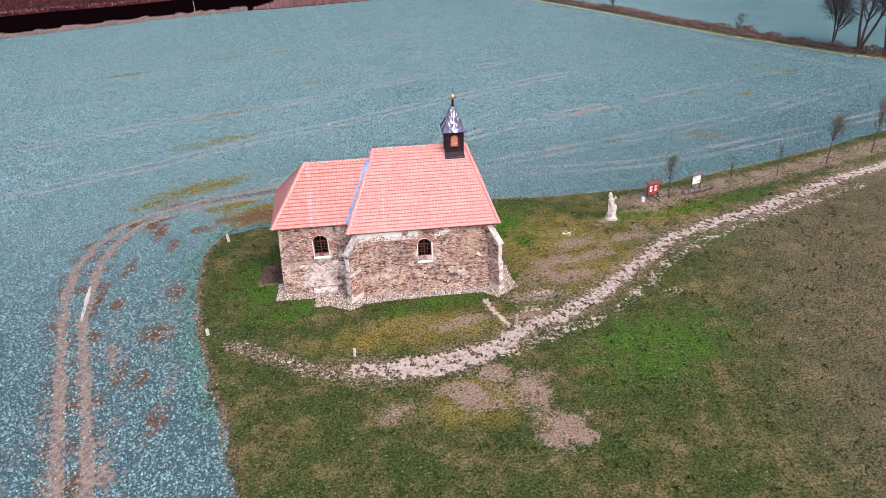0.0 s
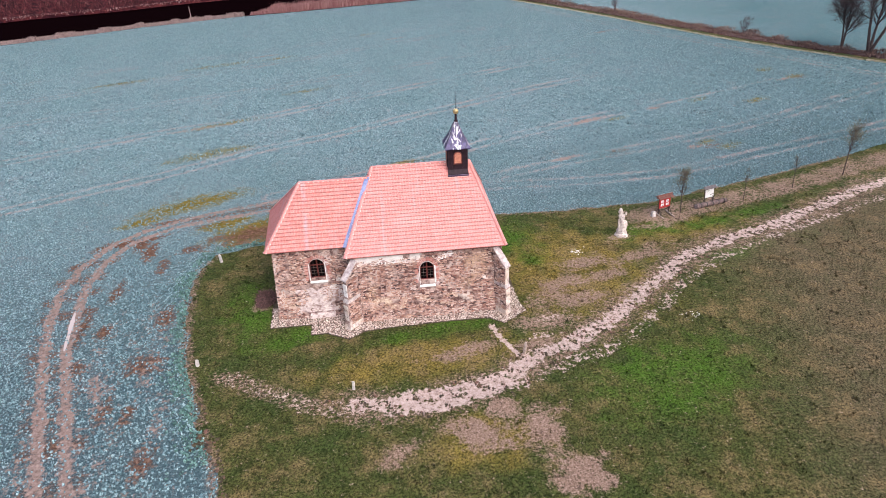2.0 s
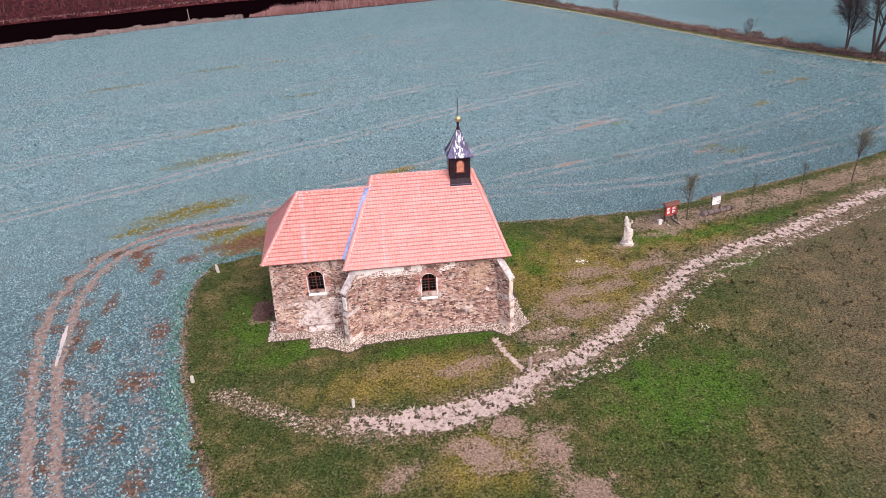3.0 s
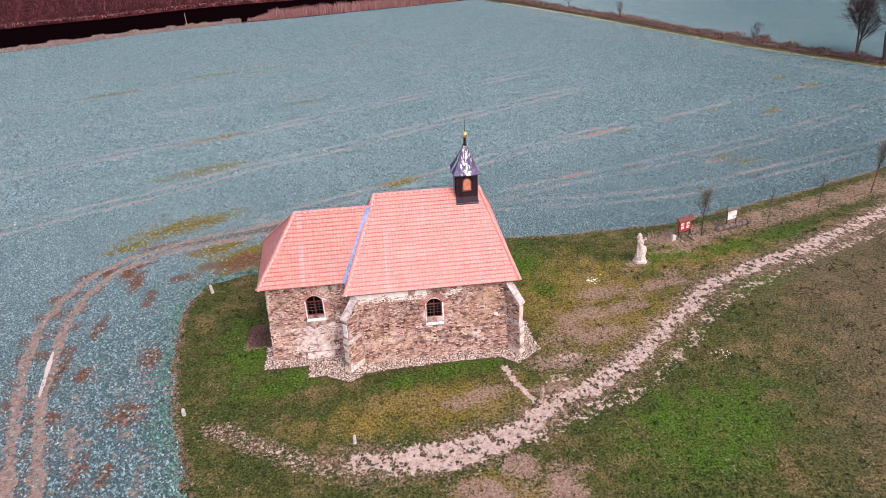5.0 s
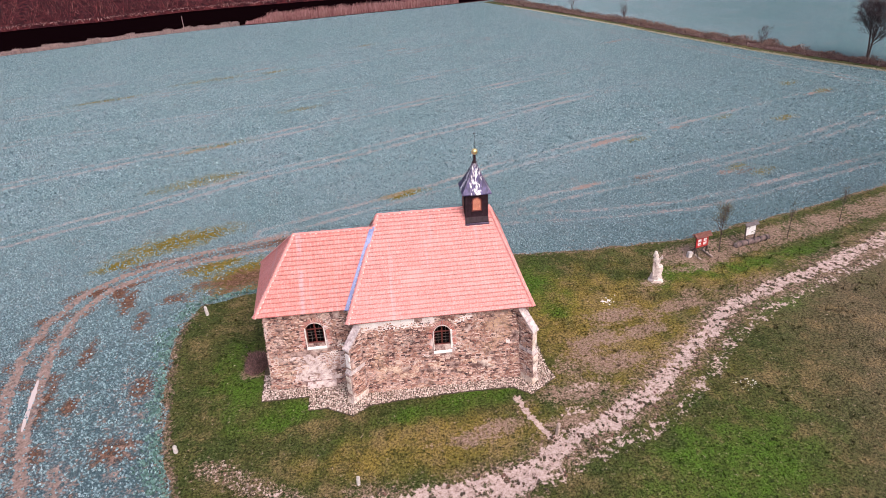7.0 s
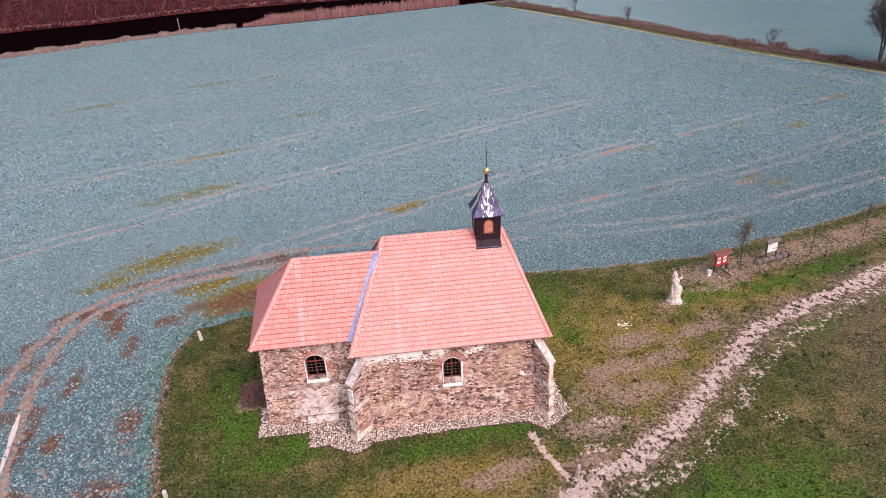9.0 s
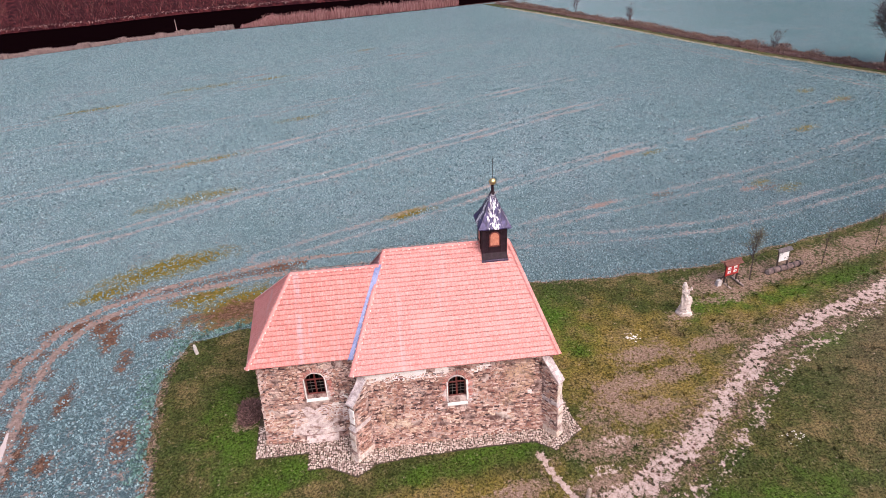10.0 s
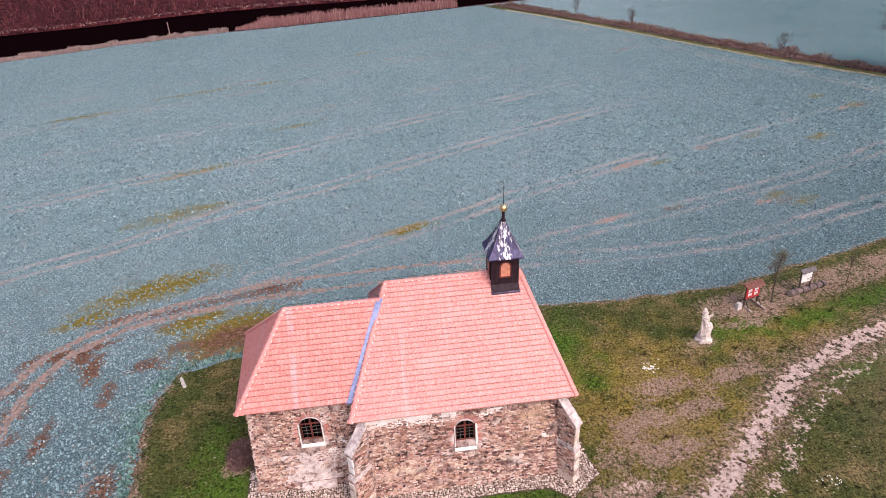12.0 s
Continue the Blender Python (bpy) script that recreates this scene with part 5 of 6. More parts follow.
# ---- cobbled apron round the foot of the walls ----
APRON = [(-9.4, 34.7), (-6.5, 34.68), (-6.5, 33.55), (-5.4, 33.55), (-3.85, 32.7), (-2.85, 33.38), (-0.6, 33.58), (2.85, 33.66), (5.85, 33.62), (6.9, 32.85),
         (7.85, 33.5), (8.7, 34.1), (8.4, 35.2), (8.3, 45.8), (-4.6, 45.8), (-4.6, 42.7), (-9.8, 42.7)]
bm = bmesh.new()
prism(bm, [(x, y, -0.12) for x, y in APRON], [(x, y, 0.05) for x, y in APRON])
me = bpy.data.meshes.new("apron")
bm.to_mesh(me)
bm.free()
me.materials.append(M["apron_bed"])
apron = tagged(new("pavement", me), "pale cobbled apron round the chapel walls", "pavement", kind="structure")


def lump_mesh(name, material, seed, flat=0.55):
    r = random.Random(seed)
    bm = bmesh.new()
    bmesh.ops.create_icosphere(bm, subdivisions=1, radius=0.5)
    for v in bm.verts:
        v.co *= r.uniform(0.85, 1.12)
        v.co.z *= flat
    me = bpy.data.meshes.new(name)
    bm.to_mesh(me)
    bm.free()
    me.materials.append(material)
    return me


def joined_lumps(name, places, meshes, parent, label="", kind="stuff"):
    """Many lumps in one mesh; places: x, y, z, size, turn."""
    verts, faces = [], []
    arrays = [(np.array([tuple(v.co) for v in me.vertices]), np.array([tuple(p.vertices) for p in me.polygons])) for me in meshes]
    count = 0
    for x, y, z, s, a in places:
        vs, fs = arrays[rng.randrange(len(arrays))]
        c, sn = math.cos(a) * s, math.sin(a) * s
        verts.append(np.stack([x + vs[:, 0] * c - vs[:, 1] * sn, y + vs[:, 0] * sn + vs[:, 1] * c, z + vs[:, 2] * s], -1))
        faces.append(fs + count)
        count += len(vs)
    me = bulk_mesh(name, np.concatenate(verts), np.concatenate(faces), meshes[0].materials[0])
    return under(name, me, parent, label=label, kind=kind)


COBBLES = [lump_mesh("cobble", M["cobble"], k) for k in range(6)]
places, own = [], 0
ax, ay = np.meshgrid(np.arange(-9.8, 8.8, 0.115), np.arange(32.6, 37, 0.115))
ax, ay = ax.ravel() + np.random.uniform(-0.035, 0.035, ax.size), ay.ravel() + np.random.uniform(-0.035, 0.035, ay.size)
keep = inside(ax, ay, APRON) & (segment_distance(ax, ay, APRON + APRON[:1]) > 0.03)
keep &= ~((ax > -3.75) & (ax < 7.3) & (ay > 34.55)) & ~((ax > -8.8) & (ax < -3) & (ay > 35.7))
for x, y in zip(ax[keep], ay[keep]):
    s = rng.uniform(0.1, 0.15)
    if -1.0 < x < 4.2 and y < 34.0 and own < 300:
        under("cobble", COBBLES[rng.randrange(6)], apron, Matrix.Translation((x, y, 0.05)) @ Matrix.Rotation(rng.uniform(0, 6), 4, "Z") @ Matrix.Diagonal((s, s, s, 1)))
        own += 1
    else:
        places.append((x, y, 0.05, s, rng.uniform(0, 6)))
joined_lumps("cobbles", places, COBBLES, apron)


# ---- things on the meadow ----
def stacked(name, rings, sides, jitter, seed, material):
    """One closed mesh from uneven rings: height, centre x, half width, half depth."""
    r = random.Random(seed)
    bm = bmesh.new()
    loops = []
    for z, cx, rx, ry in rings:
        loops.append([bm.verts.new((cx + rx * math.cos(k * math.tau / sides) * r.uniform(1 - jitter, 1 + jitter),
                                    ry * math.sin(k * math.tau / sides) * r.uniform(1 - jitter, 1 + jitter), z + r.uniform(-0.03, 0.03) * (z > 0))) for k in range(sides)])
    for a, b in zip(loops, loops[1:]):
        for k in range(sides):
            bm.faces.new((a[k], a[(k + 1) % sides], b[(k + 1) % sides], b[k]))
    bm.faces.new(loops[0][::-1])
    bm.faces.new(loops[-1])
    bmesh.ops.subdivide_edges(bm, edges=bm.edges[:], cuts=1, use_grid_fill=True, smooth=0.3)
    me = bpy.data.meshes.new(name)
    bm.to_mesh(me)
    bm.free()
    me.materials.append(material)
    return me


rings = [(0.0, -0.08, 0.68, 0.52), (0.14, -0.06, 0.62, 0.48), (0.3, 0.0, 0.48, 0.4), (0.6, 0.04, 0.46, 0.36), (0.85, 0.08, 0.38, 0.32), (1.1, 0.16, 0.46, 0.34), (1.32, 0.16, 0.42, 0.3),
         (1.5, 0.06, 0.27, 0.24), (1.7, -0.02, 0.23, 0.2), (1.9, -0.06, 0.29, 0.2), (2.1, -0.1, 0.21, 0.17), (2.3, -0.12, 0.25, 0.16), (2.48, -0.16, 0.16, 0.12), (2.66, -0.18, 0.1, 0.09)]
statue = new("statue", stacked("statue", rings, 12, 0.2, 5, M["statue"]))
bm = bmesh.new()
bm.from_mesh(statue.data)
tube(bm, (0.12, -0.1, 1.45), (0.16, -0.14, 2.0), 0.1, 0.07, 7)
tube(bm, (0.12, -0.1, 2.0), (0.34, -0.12, 2.12), 0.08, 0.07, 7)
tube(bm, (0.34, -0.12, 2.08), (0.36, -0.12, 2.3), 0.1, 0.05, 7)
tube(bm, (-0.3, -0.12, 0.6), (-0.34, -0.16, 1.7), 0.1, 0.06, 7)
box(bm, -0.5, 0.42, -0.5, -0.3, 0.0, 0.3, 0.04)
bm.to_mesh(statue.data)
bm.free()
statue.matrix_basis = pose(19.15, 43.25, -0.02, 0, -4, -8) @ Matrix.Diagonal((0.86, 0.86, 1, 1))
tagged(statue, "weathered pale sandstone statue on a rough base in the grass", "statue")


def red_board():
    b = thing("notice_board", 24.28, 46.32, 0, "red wooden notice board with four white sheets under a shingle roof", "notice board", rz=9)
    b.scale = (0.93, 0.93, 0.93)
    b.rotation_euler.y = radians(-5)
    for x in (-0.56, 0.56):
        bm = bmesh.new()
        box(bm, x - 0.05, x + 0.05, -0.05, 0.05, 0.0, 2.05, 0.01)
        part("post", bm, M["red_paint"] if x > 9 else M["wood_dark"], b, "dark post")
        bm = bmesh.new()
        box(bm, x - 0.07, x + 0.07, -0.95, 0.55, -0.02, 0.13, 0.015)
        part("foot", bm, M["wood_grey"], b, "weathered grey foot beam")
        for s in (-1, 1):
            bm = bmesh.new()
            tube(bm, (x, s * 0.06, 0.75), (x, s * 0.5, 0.1), 0.04, 0.04, 4)
            part("brace", bm, M["wood_dark"], b)
    bm = bmesh.new()
    box(bm, -0.6, 0.6, -0.085, -0.04, 0.78, 1.9, 0.01)
    part("panel", bm, M["red_paint"], b, "red painted panel")
    for x in (-0.27, 0.27):
        for z in (1.1, 1.46):
            bm = bmesh.new()
            box(bm, x - 0.15, x + 0.15, -0.094, -0.083, z - 0.12, z + 0.14)
            sheet = part("sheet", bm, M["paper"], b, "white printed sheet")
            bm = bmesh.new()
            box(bm, x - 0.02, x + 0.12, -0.099, -0.093, z - 0.08, z + 0.02)
            part("print_bar", bm, M["print"], sheet)
    for k in range(4):
        for s in (-1, 1):
            bm = bmesh.new()
            y0, z0 = s * (0.34 - k * 0.095), 1.93 + k * 0.055
            box(bm, -0.76, 0.76, y0 - 0.07, y0 + 0.07, z0, z0 + 0.03, 0.004)
            part("roof_board", bm, M["wood_red"], b)
    bm = bmesh.new()
    box(bm, -0.8, 0.8, -0.05, 0.05, 1.86, 2.2, 0.01)
    part("ridge_beam", bm, M["wood_red"], b)


def white_board():
    b = thing("information_board", 28.95, 47.15, 0, "white information panel on dark posts under a small grey roof", "information board", rz=6)
    b.scale = (0.9, 0.9, 0.9)
    b.rotation_euler.y = radians(-7)
    for x in (-0.48, 0.48):
        bm = bmesh.new()
        box(bm, x - 0.05, x + 0.05, -0.05, 0.05, 0, 2.25, 0.01)
        part("post", bm, M["wood_dark"], b)
    bm = bmesh.new()
    box(bm, -0.46, 0.46, -0.08, -0.045, 1.05, 2.0, 0.008)
    panel = part("panel", bm, M["paper"], b, "white printed panel")
    for x0, x1, z0, z1 in ((0.05, 0.22, 1.25, 1.38), (0.28, 0.45, 1.12, 1.2), (0.28, 0.44, 1.3, 1.42), (-0.42, -0.05, 1.84, 1.88), (-0.42, -0.15, 1.72, 1.75)):
        bm = bmesh.new()
        box(bm, x0, x1, -0.086, -0.079, z0, z1)
        part("print_bar", bm, M["print"], panel)
    for s in (-1, 1):
        bm = bmesh.new()
        prism(bm, [(-0.64, s * 0.3, 2.1), (0.64, s * 0.3, 2.1), (0.64, 0, 2.32), (-0.64, 0, 2.32)], [(-0.64, s * 0.3, 2.13), (0.64, s * 0.3, 2.13), (0.64, 0, 2.35), (-0.64, 0, 2.35)])
        part("roof_board", bm, M["roof_grey"], b, "weathered grey board")


red_board()
white_board()

bin_box = thing("utility_box", 23.2, 46.05, 0, "pale concrete block standing beside the red notice board", "concrete block", rz=14)
bm = bmesh.new()
prism(bm, [(-0.19, -0.17, -0.02), (0.19, -0.17, -0.02), (0.19, 0.17, -0.02), (-0.19, 0.17, -0.02)], [(-0.16, -0.14, 0.5), (0.16, -0.14, 0.5), (0.16, 0.14, 0.46), (-0.16, 0.14, 0.46)])
bmesh.ops.bevel(bm, geom=bm.edges[:], offset=0.02, segments=1, affect="EDGES")
part("block", bm, M["concrete"], bin_box)

log = thing("log_bench", 29.22, 47.18, 0, "long peeled log with dark straps lying as a bench", "log bench", rz=14)
bm = bmesh.new()
for k in range(8):
    x0, x1 = -1.72 + k * 0.43, -1.72 + (k + 1) * 0.43
    tube(bm, (x0, 0.02 * math.sin(k), 0.235), (x1, 0.02 * math.sin(k + 1), 0.235), 0.25 - 0.006 * k, 0.25 - 0.006 * (k + 1), 14)
part("trunk", bm, M["bark_log"], log, "grey-brown peeled trunk")
bm = bmesh.new()
tube(bm, (-1.735, 0, 0.235), (-1.715, 0, 0.235), 0.2, 0.2, 14)
part("sawn_end", bm, M["wood_grey"], log, "pale sawn end")
for k in range(5):
    bm = bmesh.new()
    x = -1.3 + k * 0.66
    tube(bm, (x, 0, 0.237), (x + 0.07, 0, 0.237), 0.262, 0.26, 14)
    part("strap", bm, M["iron"], log, "dark strap")


def post(x, y, h, w, material, label, tilt):
    p = new("boundary_post", stacked("boundary_post", [(-0.1, 0, w, w), (0, 0, w, w), (h * 0.5, 0, w * 0.95, w * 0.95), (h - 0.05, 0, w * 0.9, w * 0.9), (h, 0, w * 0.55, w * 0.55)], 6, 0.07, int(h * 100), material))
    p.matrix_basis = pose(x, y, 0, tilt, tilt * 0.6, 20)
    tagged(p, label, "post", "posts round the chapel")


post(7.53, 29.67, 0.85, 0.12, M["wood_grey"], "short weathered wooden post beside the dirt path", 3)
post(-3.5, 27.95, 0.62, 0.1, M["concrete"], "short pale stone post in the grass", 2)
post(-14.64, 44.39, 0.72, 0.12, M["concrete"], "pale concrete boundary post at the field edge", -5)
post(-13.6, 31.5, 0.55, 0.12, M["concrete"], "stubby pale stone at the field edge", 4)

pole = thing("river_pole", -45.0, 161.6, -1.2, "thin pale wooden pole standing at the river bank", "pole")
bm = bmesh.new()
tube(bm, (0, 0, 0), (0.05, 0, 4.4), 0.1, 0.08, 7)
part("stake", bm, M["straw"], pole)

# standing water in the inner wheel rut
bm = bmesh.new()
left, right = [], []
for k in range(13):
    f = k / 12
    x, y = -23.1 - 1.05 * f, 34.4 + 4.5 * f
    w = 0.13 * min(1.0, 6 * f + 0.3, 6 * (1 - f) + 0.3) * (0.65 + 0.7 * rng.random())
    left.append(bm.verts.new((x - w, y, 0.012)))
    right.append(bm.verts.new((x + w, y, 0.012)))
for k in range(12):
    bm.faces.new((left[k], right[k], right[k + 1], left[k + 1]))
me = bpy.data.meshes.new("puddle")
bm.to_mesh(me)
bm.free()
me.materials.append(M["puddle"])
tagged(new("puddle", me), "narrow pale strip of standing water in a rut", "puddle", kind="structure")


# ---- plants ----
def blade_field(centres, along, across):
    """Pointed blades as arrays: each from its foot, its length vector and its half width vector."""
    v = np.stack([centres - across, centres + across, centres + along], 1).astype(np.float32)
    return v.reshape(-1, 3), np.arange(len(centres) * 3, dtype=np.int32).reshape(-1, 3)


def quad_field(centres, along, across, up):
    """Quads as arrays: each from its foot, its length vector and its half width vector."""
    n = len(centres)
    v = np.empty((n, 4, 3), np.float32)
    v[:, 0], v[:, 1] = centres - across, centres + across
    v[:, 2], v[:, 3] = centres + along + across * up, centres + along - across * up
    return v.reshape(-1, 3), np.arange(n * 4, dtype=np.int32).reshape(n, 4)


def leaves(px, py, pz, size, count, rise, rnd, wide=0.33, tip=0.5):
    """Rosettes: count leaves round each point, rising a little."""
    n = len(px)
    turn = rnd.uniform(0, math.tau, (n, 1)) + np.arange(count)[None, :] * math.tau / count + rnd.uniform(-0.4, 0.4, (n, count))
    length = size[:, None] * rnd.uniform(0.6, 1.2, (n, count))
    lift = rnd.uniform(*rise, (n, count))
    along = np.stack([np.cos(turn) * length * np.cos(lift), np.sin(turn) * length * np.cos(lift), length * np.sin(lift)], -1)
    across = np.stack([-np.sin(turn), np.cos(turn), rnd.uniform(-0.6, 0.6, (n, count))], -1) * (length * wide)[..., None]
    centre = np.repeat(np.stack([px, py, pz], -1)[:, None, :], count, 1)
    if not tip:
        return blade_field(centre.reshape(-1, 3), along.reshape(-1, 3), across.reshape(-1, 3))
    return quad_field(centre.reshape(-1, 3), along.reshape(-1, 3), across.reshape(-1, 3), tip)


def stuff(name, verts, quads, material, label, category):
    return tagged(new(name, bulk_mesh(name, verts, quads, material)), label, category, kind="stuff")


def crop(x0, x1, y0, y1, density, size, count, seed, where, tip):
    rnd = np.random.RandomState(seed)
    n = int((x1 - x0) * (y1 - y0) * density)
    px, py = rnd.uniform(x0, x1, n), rnd.uniform(y0, y1, n)
    there = where(px, py)
    px, py = px[there], py[there]
    n = len(px)
    z = zones_at(px, py)
    gap = 0.85 * np.clip(np.maximum(z["rut"], z["patch"]) * 1.3, 0, 1) + 0.6 * z["ochre"] + 1.7 * z["tram"] + 2 * z["bank"] + z["dirt"]
    keep = (z["meadow"] < 0.45) & (rnd.uniform(0, 1, n) > gap) & (z["bed"] < 0.01) & ~z["beyond"]
    keep &= rnd.uniform(-1.4, 1, n) < 0.75 + 0.4 * wobble(px, py, 5.0, 41)
    px, py = px[keep], py[keep]
    s = rnd.uniform(*size, len(px))
    return leaves(px, py, np.zeros(len(px)), s, count, (0.25, 1.1), rnd, wide=0.42 if tip else 0.6, tip=tip)


nearby = lambda x, y: (y + 5 * wobble(x, y, 1.3, 55) < 66) & (x > -36) & (x < 60)
near_v, near_q = crop(-36, 60, 10, 74, 42.0, (0.07, 0.13), 5, 51, lambda x, y: nearby(x, y) & (np.hypot(x + 0.5, y) < 95), 0)
stuff("crop_plants", near_v, near_q, M["rape"], "low bluish green winter rape plants in loose rows", "crop")
far_v, far_q = crop(-105, 100, 30, 182, 26.0, (0.09, 0.19), 2, 52, lambda x, y: ~nearby(x, y) & (np.abs(x) < 0.82 * y + 8) & (x < 33 + 0.556 * (172 - y)), 0)
stuff("crop_plants", far_v, far_q, M["rape"], "bluish green winter rape stretching to the river", "crop")

rnd = np.random.RandomState(57)
n = 1500
ex, ey = np.zeros(0), np.zeros(0)
for (ax0, ay0), (bx0, by0) in zip(MEADOW[3:11], MEADOW[4:12]):
    count = int(n * math.hypot(bx0 - ax0, by0 - ay0) / 40)
    f, off = rnd.uniform(0, 1, count), np.abs(rnd.normal(0, 0.6, count)) + 0.1
    length = math.hypot(bx0 - ax0, by0 - ay0)
    ex = np.concatenate([ex, ax0 + (bx0 - ax0) * f - (by0 - ay0) / length * off])
    ey = np.concatenate([ey, ay0 + (by0 - ay0) * f + (bx0 - ax0) / length * off])
keep = ~inside(ex, ey, MEADOW) & (wobble(ex, ey, 2.5, 59) > -0.5) & (zones_at(ex, ey)["patch"] < 0.4)
ex, ey = ex[keep], ey[keep]
stuff("edge_plants", *leaves(ex, ey, np.zeros(len(ex)), rnd.uniform(0.09, 0.18, len(ex)), 6, (0.2, 1.1), rnd, wide=0.4, tip=0.5), M["rape_lush"], "taller fresh green rape plants along the meadow edge", "crop")

rnd = np.random.RandomState(61)
n = 100000
px, py = rnd.uniform(-17, 58, n), rnd.uniform(11, 58, n)
z = zones_at(px, py)
keep = (z["meadow"] > 0.5) & (rnd.uniform(0, 1, n) > 1.2 * z["dirt"] + 0.5 * z["worn"]) & ~inside(px, py, APRON)
px, py = px[keep], py[keep]
gv, gq = leaves(px, py, np.zeros(len(px)) - 0.01, rnd.uniform(0.05, 0.13, len(px)), 4, (0.35, 1.2), rnd, wide=0.18, tip=0.3)
grass = stuff("grass", gv, gq, M["grass"], "short patchy winter grass, green and straw brown", "grass")
tx, ty = rnd.uniform(-16.5, 40, 5200), rnd.uniform(14, 48, 5200)
zt = zones_at(tx, ty)
rank = 0.5 * wobble(tx, ty, 3.2, 65) + rnd.uniform(-0.6, 0.6, len(tx)) + 0.35 * (tx < -6) + 0.2 * (ty > 34)
pick = (zt["meadow"] > 0.6) & (zt["dirt"] < 0.2) & (rank > 0.35) & ~inside(tx, ty, APRON)
tx, ty = tx[pick], ty[pick]
tv, tq = leaves(tx, ty, np.zeros(len(tx)) - 0.02, rnd.uniform(0.1, 0.24, len(tx)), 14, (0.3, 1.2), rnd, wide=0.17, tip=0.3)
tussocks = stuff("grass_tussocks", tv, tq, M["grass"], "low rough tussocks standing out of the meadow grass", "grass")
store_zones(tussocks.data, {key: value[pick] for key, value in zt.items()}, 14 * 4)
store_zones(grass.data, {key: value[keep] for key, value in z.items()}, 16)


def along_line(line, n, rnd, lo, hi):
    """Random points beside a line, between two distances on its left (positive) or right."""
    pts = np.array(line, float)
    seg = np.diff(pts, axis=0)
    length = np.hypot(seg[:, 0], seg[:, 1])
    k = rnd.choice(len(seg), n, p=length / length.sum())
    f = rnd.uniform(0, 1, n)
    side = np.stack([-seg[:, 1], seg[:, 0]], -1) / length[:, None]
    off = rnd.uniform(lo, hi, n)
    p = pts[k] + seg[k] * f[:, None] + side[k] * off[:, None]
    return p[:, 0], p[:, 1]


def stalks(px, py, pz, height, width, lean_by, rnd):
    n = len(px)
    turn = rnd.uniform(0, math.tau, n)
    tip = rnd.uniform(-1, 1, (n, 2)) * lean_by
    along = np.stack([tip[:, 0] * height, tip[:, 1] * height, height], -1)
    across = np.stack([np.cos(turn), np.sin(turn), np.zeros(n)], -1) * (width * rnd.uniform(0.6, 1.3, n))[:, None]
    return quad_field(np.stack([px, py, pz], -1), along, across, 0.3)


# reed belt and bleached bank grass along the river
rnd = np.random.RandomState(71)
px, py = along_line([(-31.5, 165.6), (-20.6, 167.3), (-7.5, 171.2), (6.4, 174.8), (18, 178.4), (23, 180)], 9000, rnd, -0.6, 4.2)
stuff("reed_belt", *stalks(px, py, np.full(len(px), -0.5), rnd.uniform(1.0, 2.5, len(px)) * np.clip((px + 33) / 8, 0.25, 1) * (1 + 0.25 * wobble(px, py, 5, 73)), 0.08, 0.2, rnd), M["reed"], "dense belt of dry reddish reeds along the bank", "reeds")
px, py = along_line([(-110, 126.4), (-83, 143.4), (-65, 151.9), (-55.8, 157), (-44.9, 161.2), (-33, 165.2)], 15000, rnd, -1.6, 1.0)
tall = rnd.uniform(0.3, 0.7, len(px)) * (1 + 0.5 * (wobble(px, py, 6, 3) > 0.3))
stuff("bank_grass", *stalks(px, py, np.full(len(px), -0.12), tall, 0.12, 0.5, rnd), M["straw"], "bleached dead grass on the near bank", "grass")
px, py = along_line(FAR_BANK[1:], 9000, rnd, -0.3, 2.4)
stuff("bank_grass", *stalks(px, py, np.full(len(px), -0.7), rnd.uniform(0.25, 1.0, len(px)), 0.16, 0.5, rnd), M["straw"], "pale dead grass fringing the far bank", "grass")
px, py = along_line(FAR_BANK[1:9], 40000, rnd, 2.0, 70)
back = segment_distance(px, py, FAR_BANK)
stuff("bank_brush", *stalks(px, py, hill(back) - 0.1, rnd.uniform(0.4, 2.0, len(px)) * (1 + 0.6 * wobble(px, py, 9, 79)), 0.09, 0.8, rnd), M["brush"], "leafless reddish brown brush on the river slope", "brush")

# hedge of dead brush in the ditch between the fields
hx, hy = along_line(HEDGE_NEAR, 20000, rnd, 0.3, 7.5)
keep = inside(hx, hy, HEDGE_NEAR + HEDGE_FAR[::-1])
hx, hy = hx[keep], hy[keep]
lump = np.clip(0.55 + 0.5 * wobble(hx, hy, 7, 77), 0.12, 1.2)
stuff("hedge", *leaves(hx, hy, rnd.uniform(-0.1, 0.85, len(hx)) * lump, 0.18 + 0.3 * lump, 4, (-0.2, 1.2), rnd, wide=0.09, tip=0.4), M["hedge"], "long hedge of bare reddish brown brush between fields", "hedge")
hx, hy = along_line(HEDGE_NEAR[1:], 9000, rnd, -2.7, -2.2)
stuff("verge_grass", *stalks(hx, hy, np.full(len(hx), -0.05), rnd.uniform(0.1, 0.3, len(hx)), 0.09, 0.8, rnd), M["bleached"], "thin line of bleached grass along the field verge", "grass")
hx, hy = along_line(HEDGE_NEAR, 5000, rnd, 0.2, 2.0)
stuff("hedge_grass", *stalks(hx, hy, np.full(len(hx), -0.1), rnd.uniform(0.15, 0.55, len(hx)), 0.07, 0.7, rnd), M["straw"], "tall dry grass at the foot of the hedge", "grass")


